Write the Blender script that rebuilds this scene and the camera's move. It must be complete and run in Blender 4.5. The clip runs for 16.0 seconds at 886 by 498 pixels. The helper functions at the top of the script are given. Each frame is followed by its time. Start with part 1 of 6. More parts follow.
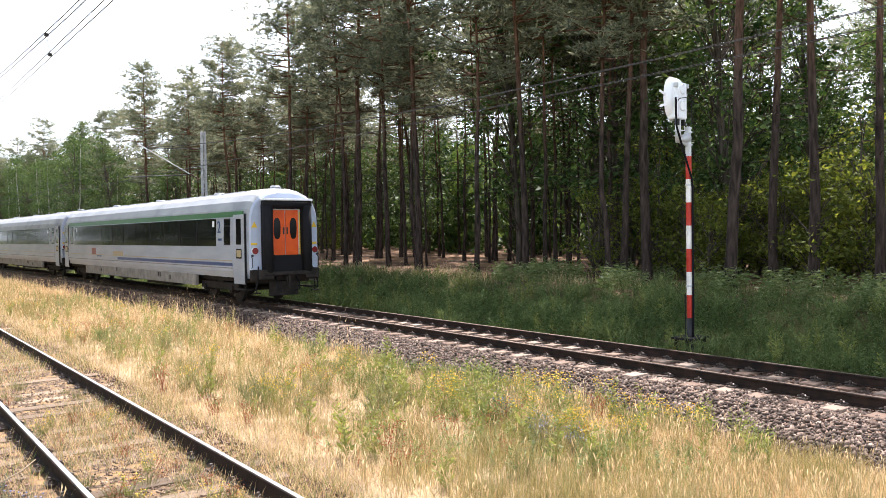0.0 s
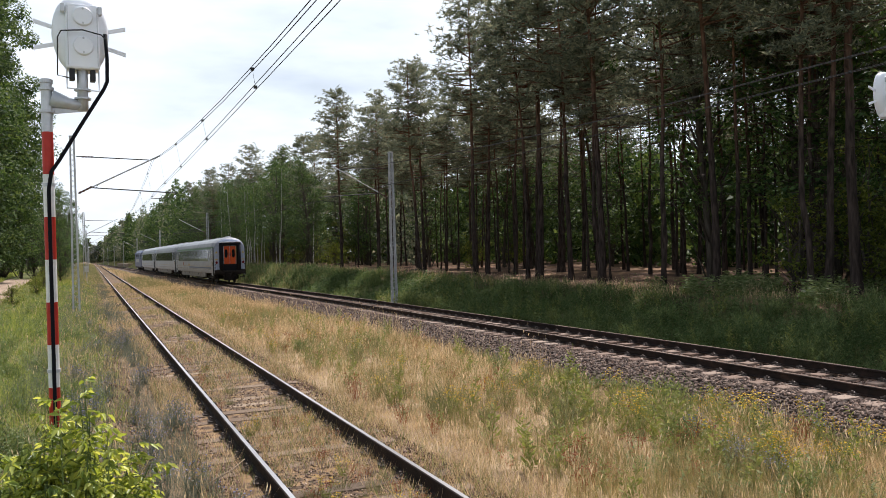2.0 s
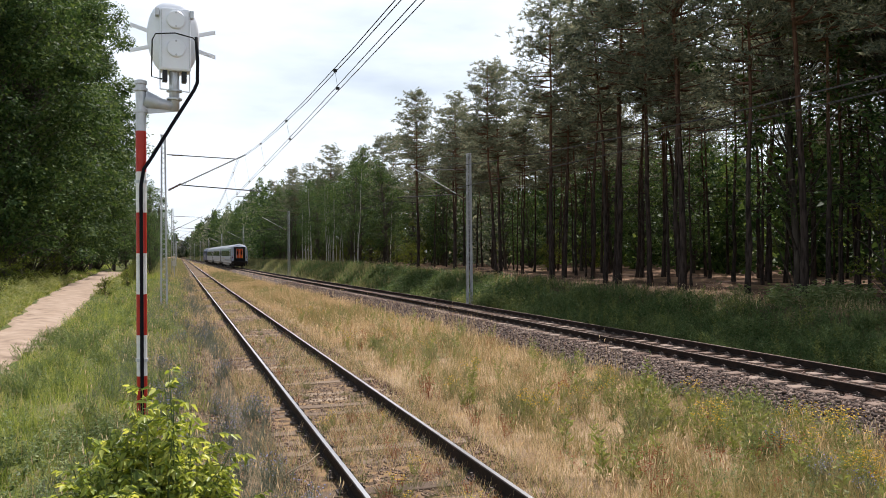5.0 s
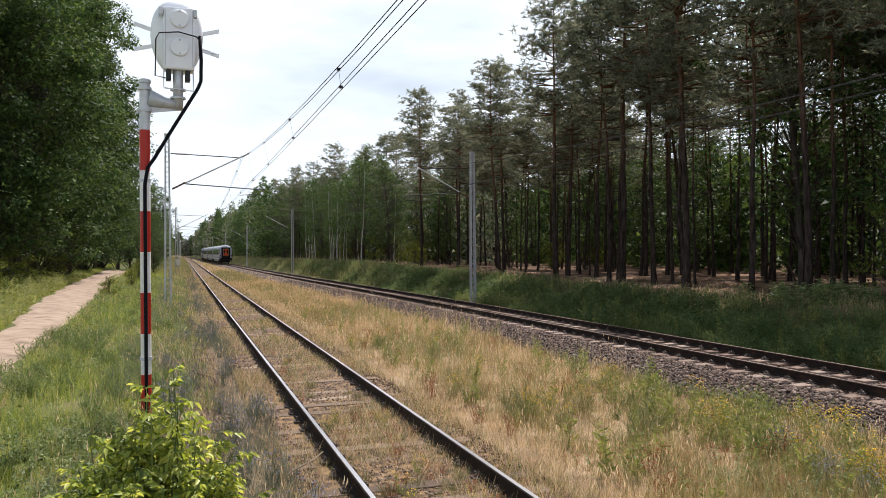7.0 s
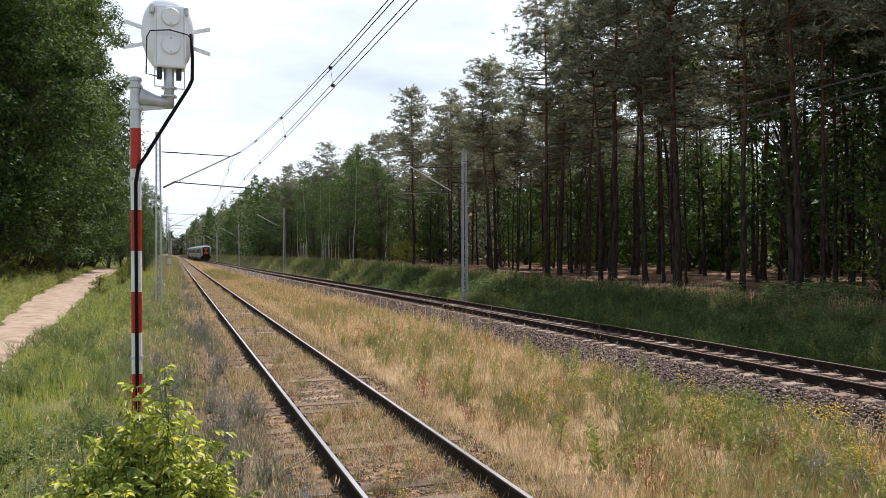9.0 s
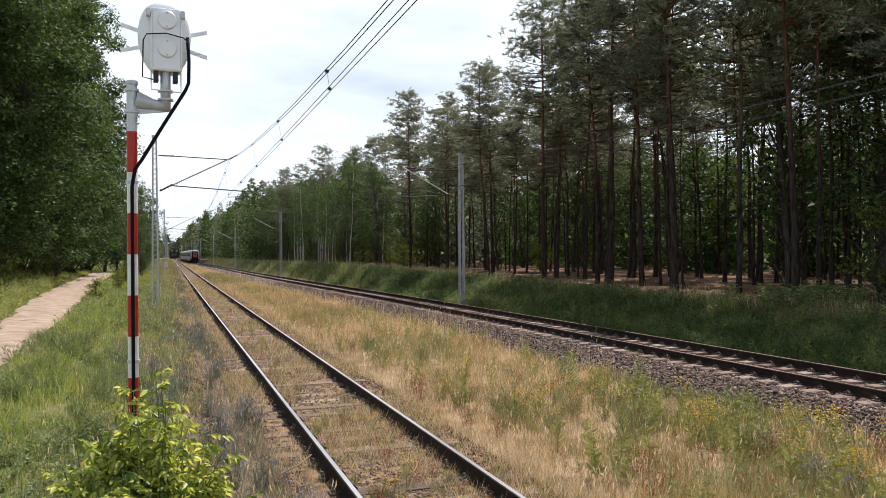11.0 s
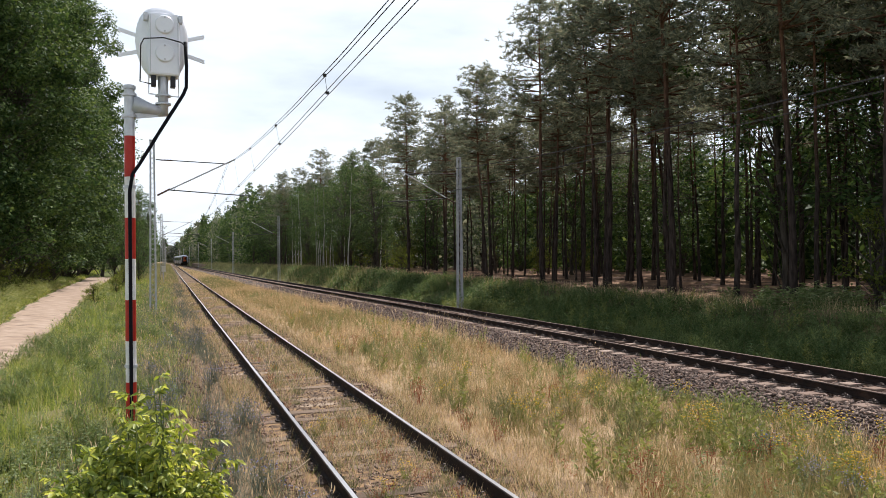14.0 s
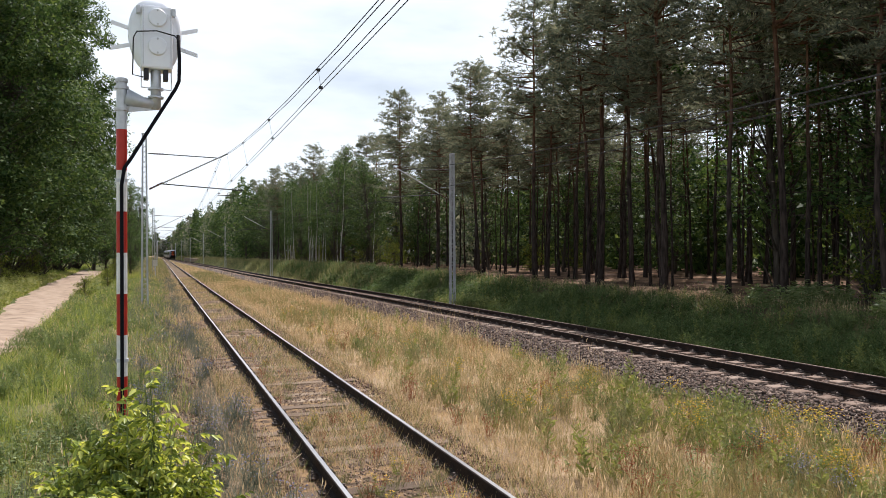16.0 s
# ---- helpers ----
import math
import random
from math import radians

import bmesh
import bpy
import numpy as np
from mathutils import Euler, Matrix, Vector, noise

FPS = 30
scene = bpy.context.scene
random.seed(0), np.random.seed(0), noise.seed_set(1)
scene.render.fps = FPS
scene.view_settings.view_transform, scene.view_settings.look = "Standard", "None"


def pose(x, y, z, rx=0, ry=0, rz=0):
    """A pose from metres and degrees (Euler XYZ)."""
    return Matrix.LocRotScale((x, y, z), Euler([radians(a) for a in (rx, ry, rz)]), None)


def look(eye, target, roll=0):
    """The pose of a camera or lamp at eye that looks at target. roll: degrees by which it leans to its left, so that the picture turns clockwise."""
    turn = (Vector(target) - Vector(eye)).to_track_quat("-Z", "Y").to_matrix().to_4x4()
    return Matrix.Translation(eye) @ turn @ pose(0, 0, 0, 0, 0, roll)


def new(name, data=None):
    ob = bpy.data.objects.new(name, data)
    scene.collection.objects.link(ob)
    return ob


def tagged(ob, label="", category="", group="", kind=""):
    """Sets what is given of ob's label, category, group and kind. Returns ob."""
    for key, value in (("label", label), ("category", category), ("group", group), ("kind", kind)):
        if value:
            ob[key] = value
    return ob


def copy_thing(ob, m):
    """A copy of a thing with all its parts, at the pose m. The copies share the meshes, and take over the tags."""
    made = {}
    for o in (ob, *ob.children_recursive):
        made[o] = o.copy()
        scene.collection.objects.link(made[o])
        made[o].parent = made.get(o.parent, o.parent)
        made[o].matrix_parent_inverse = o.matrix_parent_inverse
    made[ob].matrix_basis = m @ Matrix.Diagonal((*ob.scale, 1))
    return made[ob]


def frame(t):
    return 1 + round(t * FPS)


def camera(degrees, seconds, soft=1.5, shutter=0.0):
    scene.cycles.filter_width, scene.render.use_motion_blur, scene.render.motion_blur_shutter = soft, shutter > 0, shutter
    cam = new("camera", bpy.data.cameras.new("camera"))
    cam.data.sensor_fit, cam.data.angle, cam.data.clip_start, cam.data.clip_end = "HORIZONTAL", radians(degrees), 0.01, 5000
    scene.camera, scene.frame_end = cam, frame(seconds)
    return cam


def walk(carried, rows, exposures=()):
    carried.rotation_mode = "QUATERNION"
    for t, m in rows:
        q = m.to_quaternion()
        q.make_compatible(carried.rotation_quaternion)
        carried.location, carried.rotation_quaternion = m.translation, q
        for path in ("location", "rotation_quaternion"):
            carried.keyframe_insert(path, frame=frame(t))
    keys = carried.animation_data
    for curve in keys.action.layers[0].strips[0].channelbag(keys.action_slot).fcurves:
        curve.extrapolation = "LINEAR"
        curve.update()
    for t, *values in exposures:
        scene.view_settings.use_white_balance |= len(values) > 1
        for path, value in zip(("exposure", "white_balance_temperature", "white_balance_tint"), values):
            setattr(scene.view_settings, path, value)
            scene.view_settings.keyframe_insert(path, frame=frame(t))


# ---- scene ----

# ---------------------------------------------------------------- camera
cam = camera(58.5, 16.0, soft=0.35)
CAM_H = 2.41
PATH = [(0.0, -37.15, -1.23, 0.88), (0.5, -30.28, -0.67, 1.60), (1.0, -27.68, -0.42, 1.89), (1.5, -25.72, -0.17, 1.88), (2.0, -24.03, 0.06, 1.61),
        (2.5, -22.56, 0.21, 1.20), (3.0, -21.30, 0.29, 0.90), (3.5, -20.03, 0.38, 0.73), (4.0, -19.28, 0.38, 0.55), (6.5, -18.24, 0.15, 0.36),
        (7.0, -18.27, 0.16, 0.40), (7.5, -18.26, 0.14, 0.43), (8.0, -18.37, 0.10, 0.42), (8.5, -18.60, 0.11, 0.46), (9.0, -18.85, 0.08, 0.36),
        (11.5, -19.14, 0.38, 0.44), (12.0, -19.22, 0.45, 0.43), (12.5, -19.24, 0.49, 0.51), (13.0, -19.21, 0.53, 0.50), (13.5, -19.19, 0.61, 0.53),
        (14.0, -19.22, 0.56, 0.60), (14.5, -19.19, 0.51, 0.59), (15.0, -19.34, 0.44, 0.46), (15.5, -19.56, 0.39, 0.34), (16.0, -19.75, 0.27, 0.21)]
EXPOSURES = [(0.0, 1.42), (0.4, 0.95), (0.8, 0.55), (1.3, 0.36), (2.0, 0.33), (16.0, 0.33)]
walk(cam, [(t, pose(0, 0, CAM_H, 90 + p, r, y)) for t, y, p, r in PATH], EXPOSURES)

# ---------------------------------------------------------------- light
SUN_AZ, SUN_EL = radians(40), radians(58)
TO_SUN = Vector((math.sin(SUN_AZ) * math.cos(SUN_EL), math.cos(SUN_AZ) * math.cos(SUN_EL), math.sin(SUN_EL)))
sun_data = bpy.data.lights.new("sun", "SUN")
sun_data.energy, sun_data.angle, sun_data.color = 5.0, radians(0.55), (1.0, 0.925, 0.915)
sun = new("sun", sun_data)
sun.matrix_world = look(TO_SUN * 60, (0, 0, 0))

world = bpy.data.worlds.new("sky")
scene.world = world
world.use_nodes = True
wn, wl = world.node_tree.nodes, world.node_tree.links
wn.clear()
w_out, w_bg, w_sky = wn.new("ShaderNodeOutputWorld"), wn.new("ShaderNodeBackground"), wn.new("ShaderNodeTexSky")
w_sky.sky_type, w_sky.sun_disc, w_sky.sun_elevation, w_sky.sun_rotation = "NISHITA", False, SUN_EL, SUN_AZ
w_sky.air_density, w_sky.dust_density, w_sky.ozone_density = 1.0, 2.2, 1.0
w_co, w_map, w_noise, w_ramp, w_mix = (wn.new("ShaderNodeTexCoord"), wn.new("ShaderNodeMapping"), wn.new("ShaderNodeTexNoise"),
                                       wn.new("ShaderNodeValToRGB"), wn.new("ShaderNodeMixRGB"))
w_map.inputs["Scale"].default_value = (1.6, 1.6, 6.0)
w_noise.inputs["Scale"].default_value, w_noise.inputs["Detail"].default_value = 2.2, 6.0
w_ramp.color_ramp.elements[0].position, w_ramp.color_ramp.elements[1].position = 0.05, 0.56
w_mix.inputs["Color2"].default_value = (11.0, 12.0, 13.4, 1)
wl.new(w_co.outputs["Generated"], w_map.inputs["Vector"])
wl.new(w_map.outputs["Vector"], w_noise.inputs["Vector"])
wl.new(w_noise.outputs["Fac"], w_ramp.inputs["Fac"])
# bright summer haze and thin cloud low down, clearer blue towards the zenith
w_sep, w_high, w_fac = wn.new("ShaderNodeSeparateXYZ"), wn.new("ShaderNodeMapRange"), wn.new("ShaderNodeMath")
w_high.inputs[1].default_value, w_high.inputs[2].default_value, w_high.inputs[3].default_value, w_high.inputs[4].default_value = 0.32, 0.75, 1.0, 0.12
w_fac.operation = "MULTIPLY"
wl.new(w_co.outputs["Generated"], w_sep.inputs[0])
wl.new(w_sep.outputs["Z"], w_high.inputs[0])
wl.new(w_ramp.outputs["Color"], w_fac.inputs[0])
wl.new(w_high.outputs[0], w_fac.inputs[1])
wl.new(w_fac.outputs[0], w_mix.inputs["Fac"])
wl.new(w_sky.outputs["Color"], w_mix.inputs["Color1"])
wl.new(w_mix.outputs["Color"], w_bg.inputs["Color"])
w_bg.inputs["Strength"].default_value = 0.077
wl.new(w_bg.outputs["Background"], w_out.inputs["Surface"])


# ---------------------------------------------------------------- materials
def shade(name, stops, scale=4.0, rough=0.8, metal=0.0, bump=0.0, bump_scale=40.0, by="noise", translucent=0.0, spec=0.3, stretch=(1, 1, 1), detail=5.0):
    """A surface whose colour runs through stops (position, colour); by: noise, island, object or both."""
    m = bpy.data.materials.new(name)
    m.use_nodes = True
    n, l = m.node_tree.nodes, m.node_tree.links
    b = n["Principled BSDF"]
    b.inputs["Roughness"].default_value, b.inputs["Metallic"].default_value = rough, metal
    b.inputs["Specular IOR Level"].default_value = spec
    co = n.new("ShaderNodeTexCoord")
    mp = n.new("ShaderNodeMapping")
    mp.inputs["Scale"].default_value = stretch
    l.new(co.outputs["Object"], mp.inputs["Vector"])
    tx = n.new("ShaderNodeTexNoise")
    tx.inputs["Scale"].default_value, tx.inputs["Detail"].default_value = scale, detail
    l.new(mp.outputs["Vector"], tx.inputs["Vector"])
    fac = tx.outputs["Fac"]
    if by != "noise":
        if by == "object":
            r = n.new("ShaderNodeObjectInfo").outputs["Random"]
        else:
            r = n.new("ShaderNodeNewGeometry").outputs["Random Per Island"]
        k = n.new("ShaderNodeMath")
        k.operation = "MULTIPLY_ADD"
        k.inputs[1].default_value = 0.62
        l.new(r, k.inputs[0])
        s2 = n.new("ShaderNodeMath")
        s2.operation = "MULTIPLY"
        s2.inputs[1].default_value = 0.38
        l.new(fac, s2.inputs[0])
        l.new(s2.outputs[0], k.inputs[2])
        fac = k.outputs[0]
    rp = n.new("ShaderNodeValToRGB")
    while len(rp.color_ramp.elements) < len(stops):
        rp.color_ramp.elements.new(0.5)
    for e, (p, c) in zip(rp.color_ramp.elements, stops):
        e.position, e.color = p, (*c, 1)
    l.new(fac, rp.inputs["Fac"])
    l.new(rp.outputs["Color"], b.inputs["Base Color"])
    if bump:
        t2 = n.new("ShaderNodeTexNoise")
        t2.inputs["Scale"].default_value, t2.inputs["Detail"].default_value = bump_scale, 6.0
        l.new(mp.outputs["Vector"], t2.inputs["Vector"])
        bp = n.new("ShaderNodeBump")
        bp.inputs["Strength"].default_value, bp.inputs["Distance"].default_value = bump, 0.02
        l.new(t2.outputs["Fac"], bp.inputs["Height"])
        l.new(bp.outputs["Normal"], b.inputs["Normal"])
    if translucent:
        tr, mx = n.new("ShaderNodeBsdfTranslucent"), n.new("ShaderNodeMixShader")
        mx.inputs["Fac"].default_value = translucent
        hs = n.new("ShaderNodeHueSaturation")
        hs.inputs["Hue"].default_value, hs.inputs["Saturation"].default_value, hs.inputs["Value"].default_value = 0.475, 1.15, 1.5
        l.new(rp.outputs["Color"], hs.inputs["Color"])
        l.new(hs.outputs["Color"], tr.inputs["Color"])
        l.new(b.outputs["BSDF"], mx.inputs[1])
        l.new(tr.outputs["BSDF"], mx.inputs[2])
        l.new(mx.outputs["Shader"], n["Material Output"].inputs["Surface"])
    return m


def plain(name, c, rough=0.5, metal=0.0, vary=0.12, scale=3.0, bump=0.0, spec=0.4):
    lo, hi = tuple(v * (1 - vary) for v in c), tuple(min(1, v * (1 + vary)) for v in c)
    return shade(name, [(0.3, lo), (0.7, hi)], scale, rough, metal, bump, 60.0, spec=spec)


M_SAND = shade("path_sand", [(0.25, (0.16, 0.115, 0.08)), (0.45, (0.295, 0.22, 0.158)), (0.75, (0.40, 0.315, 0.238))], 1.8, 0.95, bump=0.15, bump_scale=45, detail=9)
M_GRAVEL_BED = shade("gravel_bed", [(0.3, (0.035, 0.028, 0.025)), (0.5, (0.085, 0.065, 0.055)), (0.72, (0.18, 0.135, 0.105))], 14, 0.95, bump=1.0, bump_scale=30, detail=8)
M_TRACK_BED = shade("overgrown_track_bed", [(0.28, (0.04, 0.027, 0.017)), (0.45, (0.11, 0.072, 0.043)), (0.62, (0.25, 0.16, 0.08)), (0.8, (0.20, 0.14, 0.05))], 7.0, 0.95, bump=0.9, bump_scale=30, detail=9)
M_STONE = shade("ballast_stone", [(0.1, (0.02, 0.014, 0.012)), (0.4, (0.082, 0.056, 0.044)), (0.65, (0.175, 0.124, 0.096)), (0.9, (0.36, 0.28, 0.225))], 9, 0.85, by="island")
M_STONE_TAN = shade("dusty_stone", [(0.1, (0.06, 0.04, 0.03)), (0.5, (0.19, 0.13, 0.092)), (0.9, (0.38, 0.29, 0.21))], 9, 0.9, by="island")
M_STONE_RUST = shade("rusty_stone", [(0.1, (0.035, 0.022, 0.018)), (0.45, (0.12, 0.07, 0.05)), (0.7, (0.22, 0.14, 0.10)), (0.92, (0.36, 0.26, 0.20))], 9, 0.9, by="island")
M_RAIL_SIDE = shade("rail_rust", [(0.3, (0.010, 0.007, 0.006)), (0.6, (0.03, 0.017, 0.012)), (0.8, (0.065, 0.033, 0.02))], 5, 0.75, 0.2, bump=0.3, bump_scale=80)
M_RAIL_TOP = shade("rail_polished", [(0.3, (0.38, 0.37, 0.36)), (0.7, (0.62, 0.61, 0.6))], 3, 0.32, 0.9, stretch=(1, 0.1, 1))
M_RAIL_DULL = shade("rail_dull_top", [(0.3, (0.10, 0.07, 0.055)), (0.7, (0.2, 0.15, 0.12))], 3, 0.5, 0.7, stretch=(1, 0.1, 1))
M_CONCRETE = shade("sleeper_concrete", [(0.2, (0.12, 0.075, 0.055)), (0.5, (0.20, 0.14, 0.105)), (0.8, (0.31, 0.24, 0.19))], 7, 0.9, bump=0.3, by="object")
M_SLEEPER_WOOD = shade("sleeper_wood", [(0.2, (0.10, 0.07, 0.047)), (0.5, (0.18, 0.13, 0.088)), (0.8, (0.29, 0.225, 0.155))], 8, 0.9, bump=0.5, by="object", stretch=(0.3, 2, 1))
M_CLIP = plain("clip_steel", (0.10, 0.08, 0.07), 0.6, 0.4)
M_GALV = shade("galvanised_steel", [(0.3, (0.46, 0.48, 0.51)), (0.7, (0.62, 0.64, 0.66))], 6, 0.45, 0.3)
M_MAST = shade("mast_steel", [(0.3, (0.36, 0.37, 0.38)), (0.7, (0.52, 0.53, 0.54))], 5, 0.6, 0.2)
M_WIRE = plain("wire_copper", (0.022, 0.022, 0.022), 0.7, 0.1)
M_INSULATOR = plain("insulator_brown", (0.07, 0.035, 0.025), 0.3)
M_POST_WHITE = shade("post_white", [(0.25, (0.62, 0.61, 0.58)), (0.6, (0.80, 0.79, 0.77))], 7, 0.45)
M_POST_RED = shade("post_red", [(0.3, (0.36, 0.022, 0.014)), (0.7, (0.48, 0.035, 0.02))], 7, 0.4)
M_BLACK = plain("black_paint", (0.012, 0.012, 0.013), 0.5)
M_CABLE = plain("black_cable", (0.007, 0.007, 0.010), 0.8, spec=0.15)
M_HOUSING = shade("housing_white", [(0.3, (0.80, 0.83, 0.88)), (0.7, (0.86, 0.89, 0.93))], 5, 0.35)
M_RUBBER = plain("rubber_black", (0.009, 0.009, 0.011), 0.8, spec=0.2)
M_COACH = shade("coach_grey_white", [(0.25, (0.25, 0.28, 0.335)), (0.7, (0.35, 0.38, 0.43))], 1.6, 0.38, bump=0.02, stretch=(1, 0.4, 2))
# End-wall white with the blue of the tail's shade put into the colour.
M_COACH_END = shade("coach_end_bluish", [(0.25, (0.33, 0.385, 0.50)), (0.7, (0.43, 0.48, 0.59))], 1.6, 0.4)
M_ROOF = shade("coach_roof_grey", [(0.25, (0.21, 0.23, 0.255)), (0.5, (0.30, 0.32, 0.345)), (0.8, (0.38, 0.395, 0.415))], 1.2, 0.5, stretch=(1, 0.5, 1))
M_GREEN = plain("stripe_green", (0.025, 0.12, 0.03), 0.4)
M_BLUE = plain("stripe_blue", (0.03, 0.06, 0.17), 0.4)
M_YELLOW = plain("yellow_paint", (0.62, 0.42, 0.03), 0.45)
M_TAN_LINE = plain("tan_line", (0.35, 0.28, 0.16), 0.45)
M_ORANGE = shade("door_orange", [(0.3, (0.55, 0.07, 0.006)), (0.7, (0.64, 0.095, 0.008))], 4, 0.4)
M_GLASS_DARK = plain("tinted_glass", (0.008, 0.0085, 0.009), 0.10, 0.0, spec=0.14)
M_UNDER = shade("underframe_grime", [(0.3, (0.008, 0.007, 0.0065)), (0.7, (0.032, 0.026, 0.022))], 4, 0.85)
M_SKIRT = shade("skirt_dusty", [(0.3, (0.15, 0.14, 0.13)), (0.7, (0.27, 0.255, 0.235))], 3, 0.7)
M_LAMP_RED = plain("lamp_red", (0.16, 0.012, 0.012), 0.25)
M_LOGO = plain("faded_red", (0.22, 0.07, 0.055), 0.45)
M_LOCO = plain("loco_blue", (0.035, 0.05, 0.14), 0.4)
M_LOCO_GREY = plain("loco_grey", (0.35, 0.36, 0.38), 0.5)
M_BARK_PINE = bpy.data.materials.new("pine_bark")
M_BARK = shade("grey_bark", [(0.3, (0.035, 0.028, 0.022)), (0.6, (0.085, 0.07, 0.055)), (0.8, (0.13, 0.115, 0.095))], 5, 0.95, bump=0.8, bump_scale=14, stretch=(2, 2, 0.3))
M_BIRCH = shade("birch_bark", [(0.35, (0.05, 0.045, 0.04)), (0.45, (0.42, 0.41, 0.38)), (0.8, (0.56, 0.55, 0.52))], 3, 0.8, stretch=(1, 1, 5))
M_NEEDLE = shade("pine_needles", [(0.1, (0.048, 0.062, 0.046)), (0.5, (0.155, 0.178, 0.122)), (0.9, (0.33, 0.325, 0.205))], 0.5, 0.75, by="island", translucent=0.42, spec=0.12)
M_LEAF = shade("broad_leaves", [(0.1, (0.014, 0.031, 0.011)), (0.5, (0.048, 0.092, 0.028)), (0.9, (0.155, 0.215, 0.068))], 0.5, 0.6, by="island", translucent=0.28, spec=0.14)
M_LEAF_LIGHT = shade("understory_leaves", [(0.1, (0.035, 0.055, 0.012)), (0.5, (0.09, 0.12, 0.028)), (0.9, (0.20, 0.22, 0.055))], 0.5, 0.7, by="island", translucent=0.5, spec=0.15)
M_BUSH = shade("young_leaves", [(0.1, (0.035, 0.07, 0.016)), (0.45, (0.24, 0.31, 0.065)), (0.85, (0.56, 0.59, 0.17))], 3, 0.4, by="island", translucent=0.45)
M_DRY = shade("dry_grass_blades", [(0.1, (0.21, 0.155, 0.08)), (0.4, (0.47, 0.372, 0.205)), (0.8, (0.70, 0.59, 0.37)), (0.95, (0.29, 0.265, 0.10))], 0.8, 0.7, by="island", translucent=0.35)
M_OLIVE = shade("olive_grass_blades", [(0.1, (0.10, 0.105, 0.036)), (0.5, (0.25, 0.225, 0.095)), (0.9, (0.48, 0.40, 0.20))], 0.8, 0.7, by="island", translucent=0.35)
M_GREEN_GRASS = shade("green_grass_blades", [(0.1, (0.03, 0.05, 0.015)), (0.5, (0.08, 0.12, 0.038)), (0.9, (0.25, 0.275, 0.11))], 0.8, 0.65, by="island", translucent=0.4)
M_VERGE_GRASS = shade("verge_blades", [(0.1, (0.06, 0.11, 0.02)), (0.45, (0.20, 0.27, 0.066)), (0.75, (0.39, 0.41, 0.14)), (0.95, (0.56, 0.48, 0.25))], 0.8, 0.65, by="island", translucent=0.4)
M_WEED = shade("weed_leaves", [(0.1, (0.055, 0.09, 0.03)), (0.5, (0.14, 0.19, 0.07)), (0.9, (0.27, 0.32, 0.12))], 2, 0.6, by="island", translucent=0.35)
M_WEED_GREY = shade("grey_green_weed", [(0.1, (0.07, 0.09, 0.065)), (0.5, (0.145, 0.165, 0.12)), (0.9, (0.26, 0.27, 0.20))], 2, 0.7, by="island", translucent=0.3)
M_OLIVE_WEED = shade("olive_weed", [(0.1, (0.09, 0.105, 0.05)), (0.5, (0.20, 0.21, 0.095)), (0.9, (0.36, 0.33, 0.17))], 2, 0.7, by="island", translucent=0.4)
M_STALK = shade("yellow_green_weed", [(0.1, (0.10, 0.13, 0.035)), (0.5, (0.21, 0.245, 0.075)), (0.9, (0.36, 0.36, 0.15))], 2, 0.6, by="island", translucent=0.4)
M_NETTLE = shade("dark_herb_leaves", [(0.1, (0.03, 0.06, 0.02)), (0.5, (0.08, 0.135, 0.047)), (0.9, (0.20, 0.25, 0.105))], 1.2, 0.6, by="island", translucent=0.4, spec=0.15)
M_FLOWER_Y = shade("yellow_flowers", [(0.2, (0.55, 0.36, 0.02)), (0.8, (0.75, 0.55, 0.04))], 3, 0.6, by="island", translucent=0.2)
M_FLOWER_B = shade("blue_flowers", [(0.2, (0.17, 0.18, 0.31)), (0.8, (0.28, 0.29, 0.42))], 3, 0.6, by="island", translucent=0.2)
M_RED_PLANT = shade("reddish_sorrel", [(0.2, (0.22, 0.08, 0.04)), (0.8, (0.36, 0.17, 0.08))], 3, 0.7, by="island", translucent=0.3)
M_FERN = shade("fern_fronds", [(0.1, (0.06, 0.10, 0.03)), (0.5, (0.14, 0.19, 0.07)), (0.9, (0.28, 0.32, 0.17))], 1, 0.5, by="island", translucent=0.4)


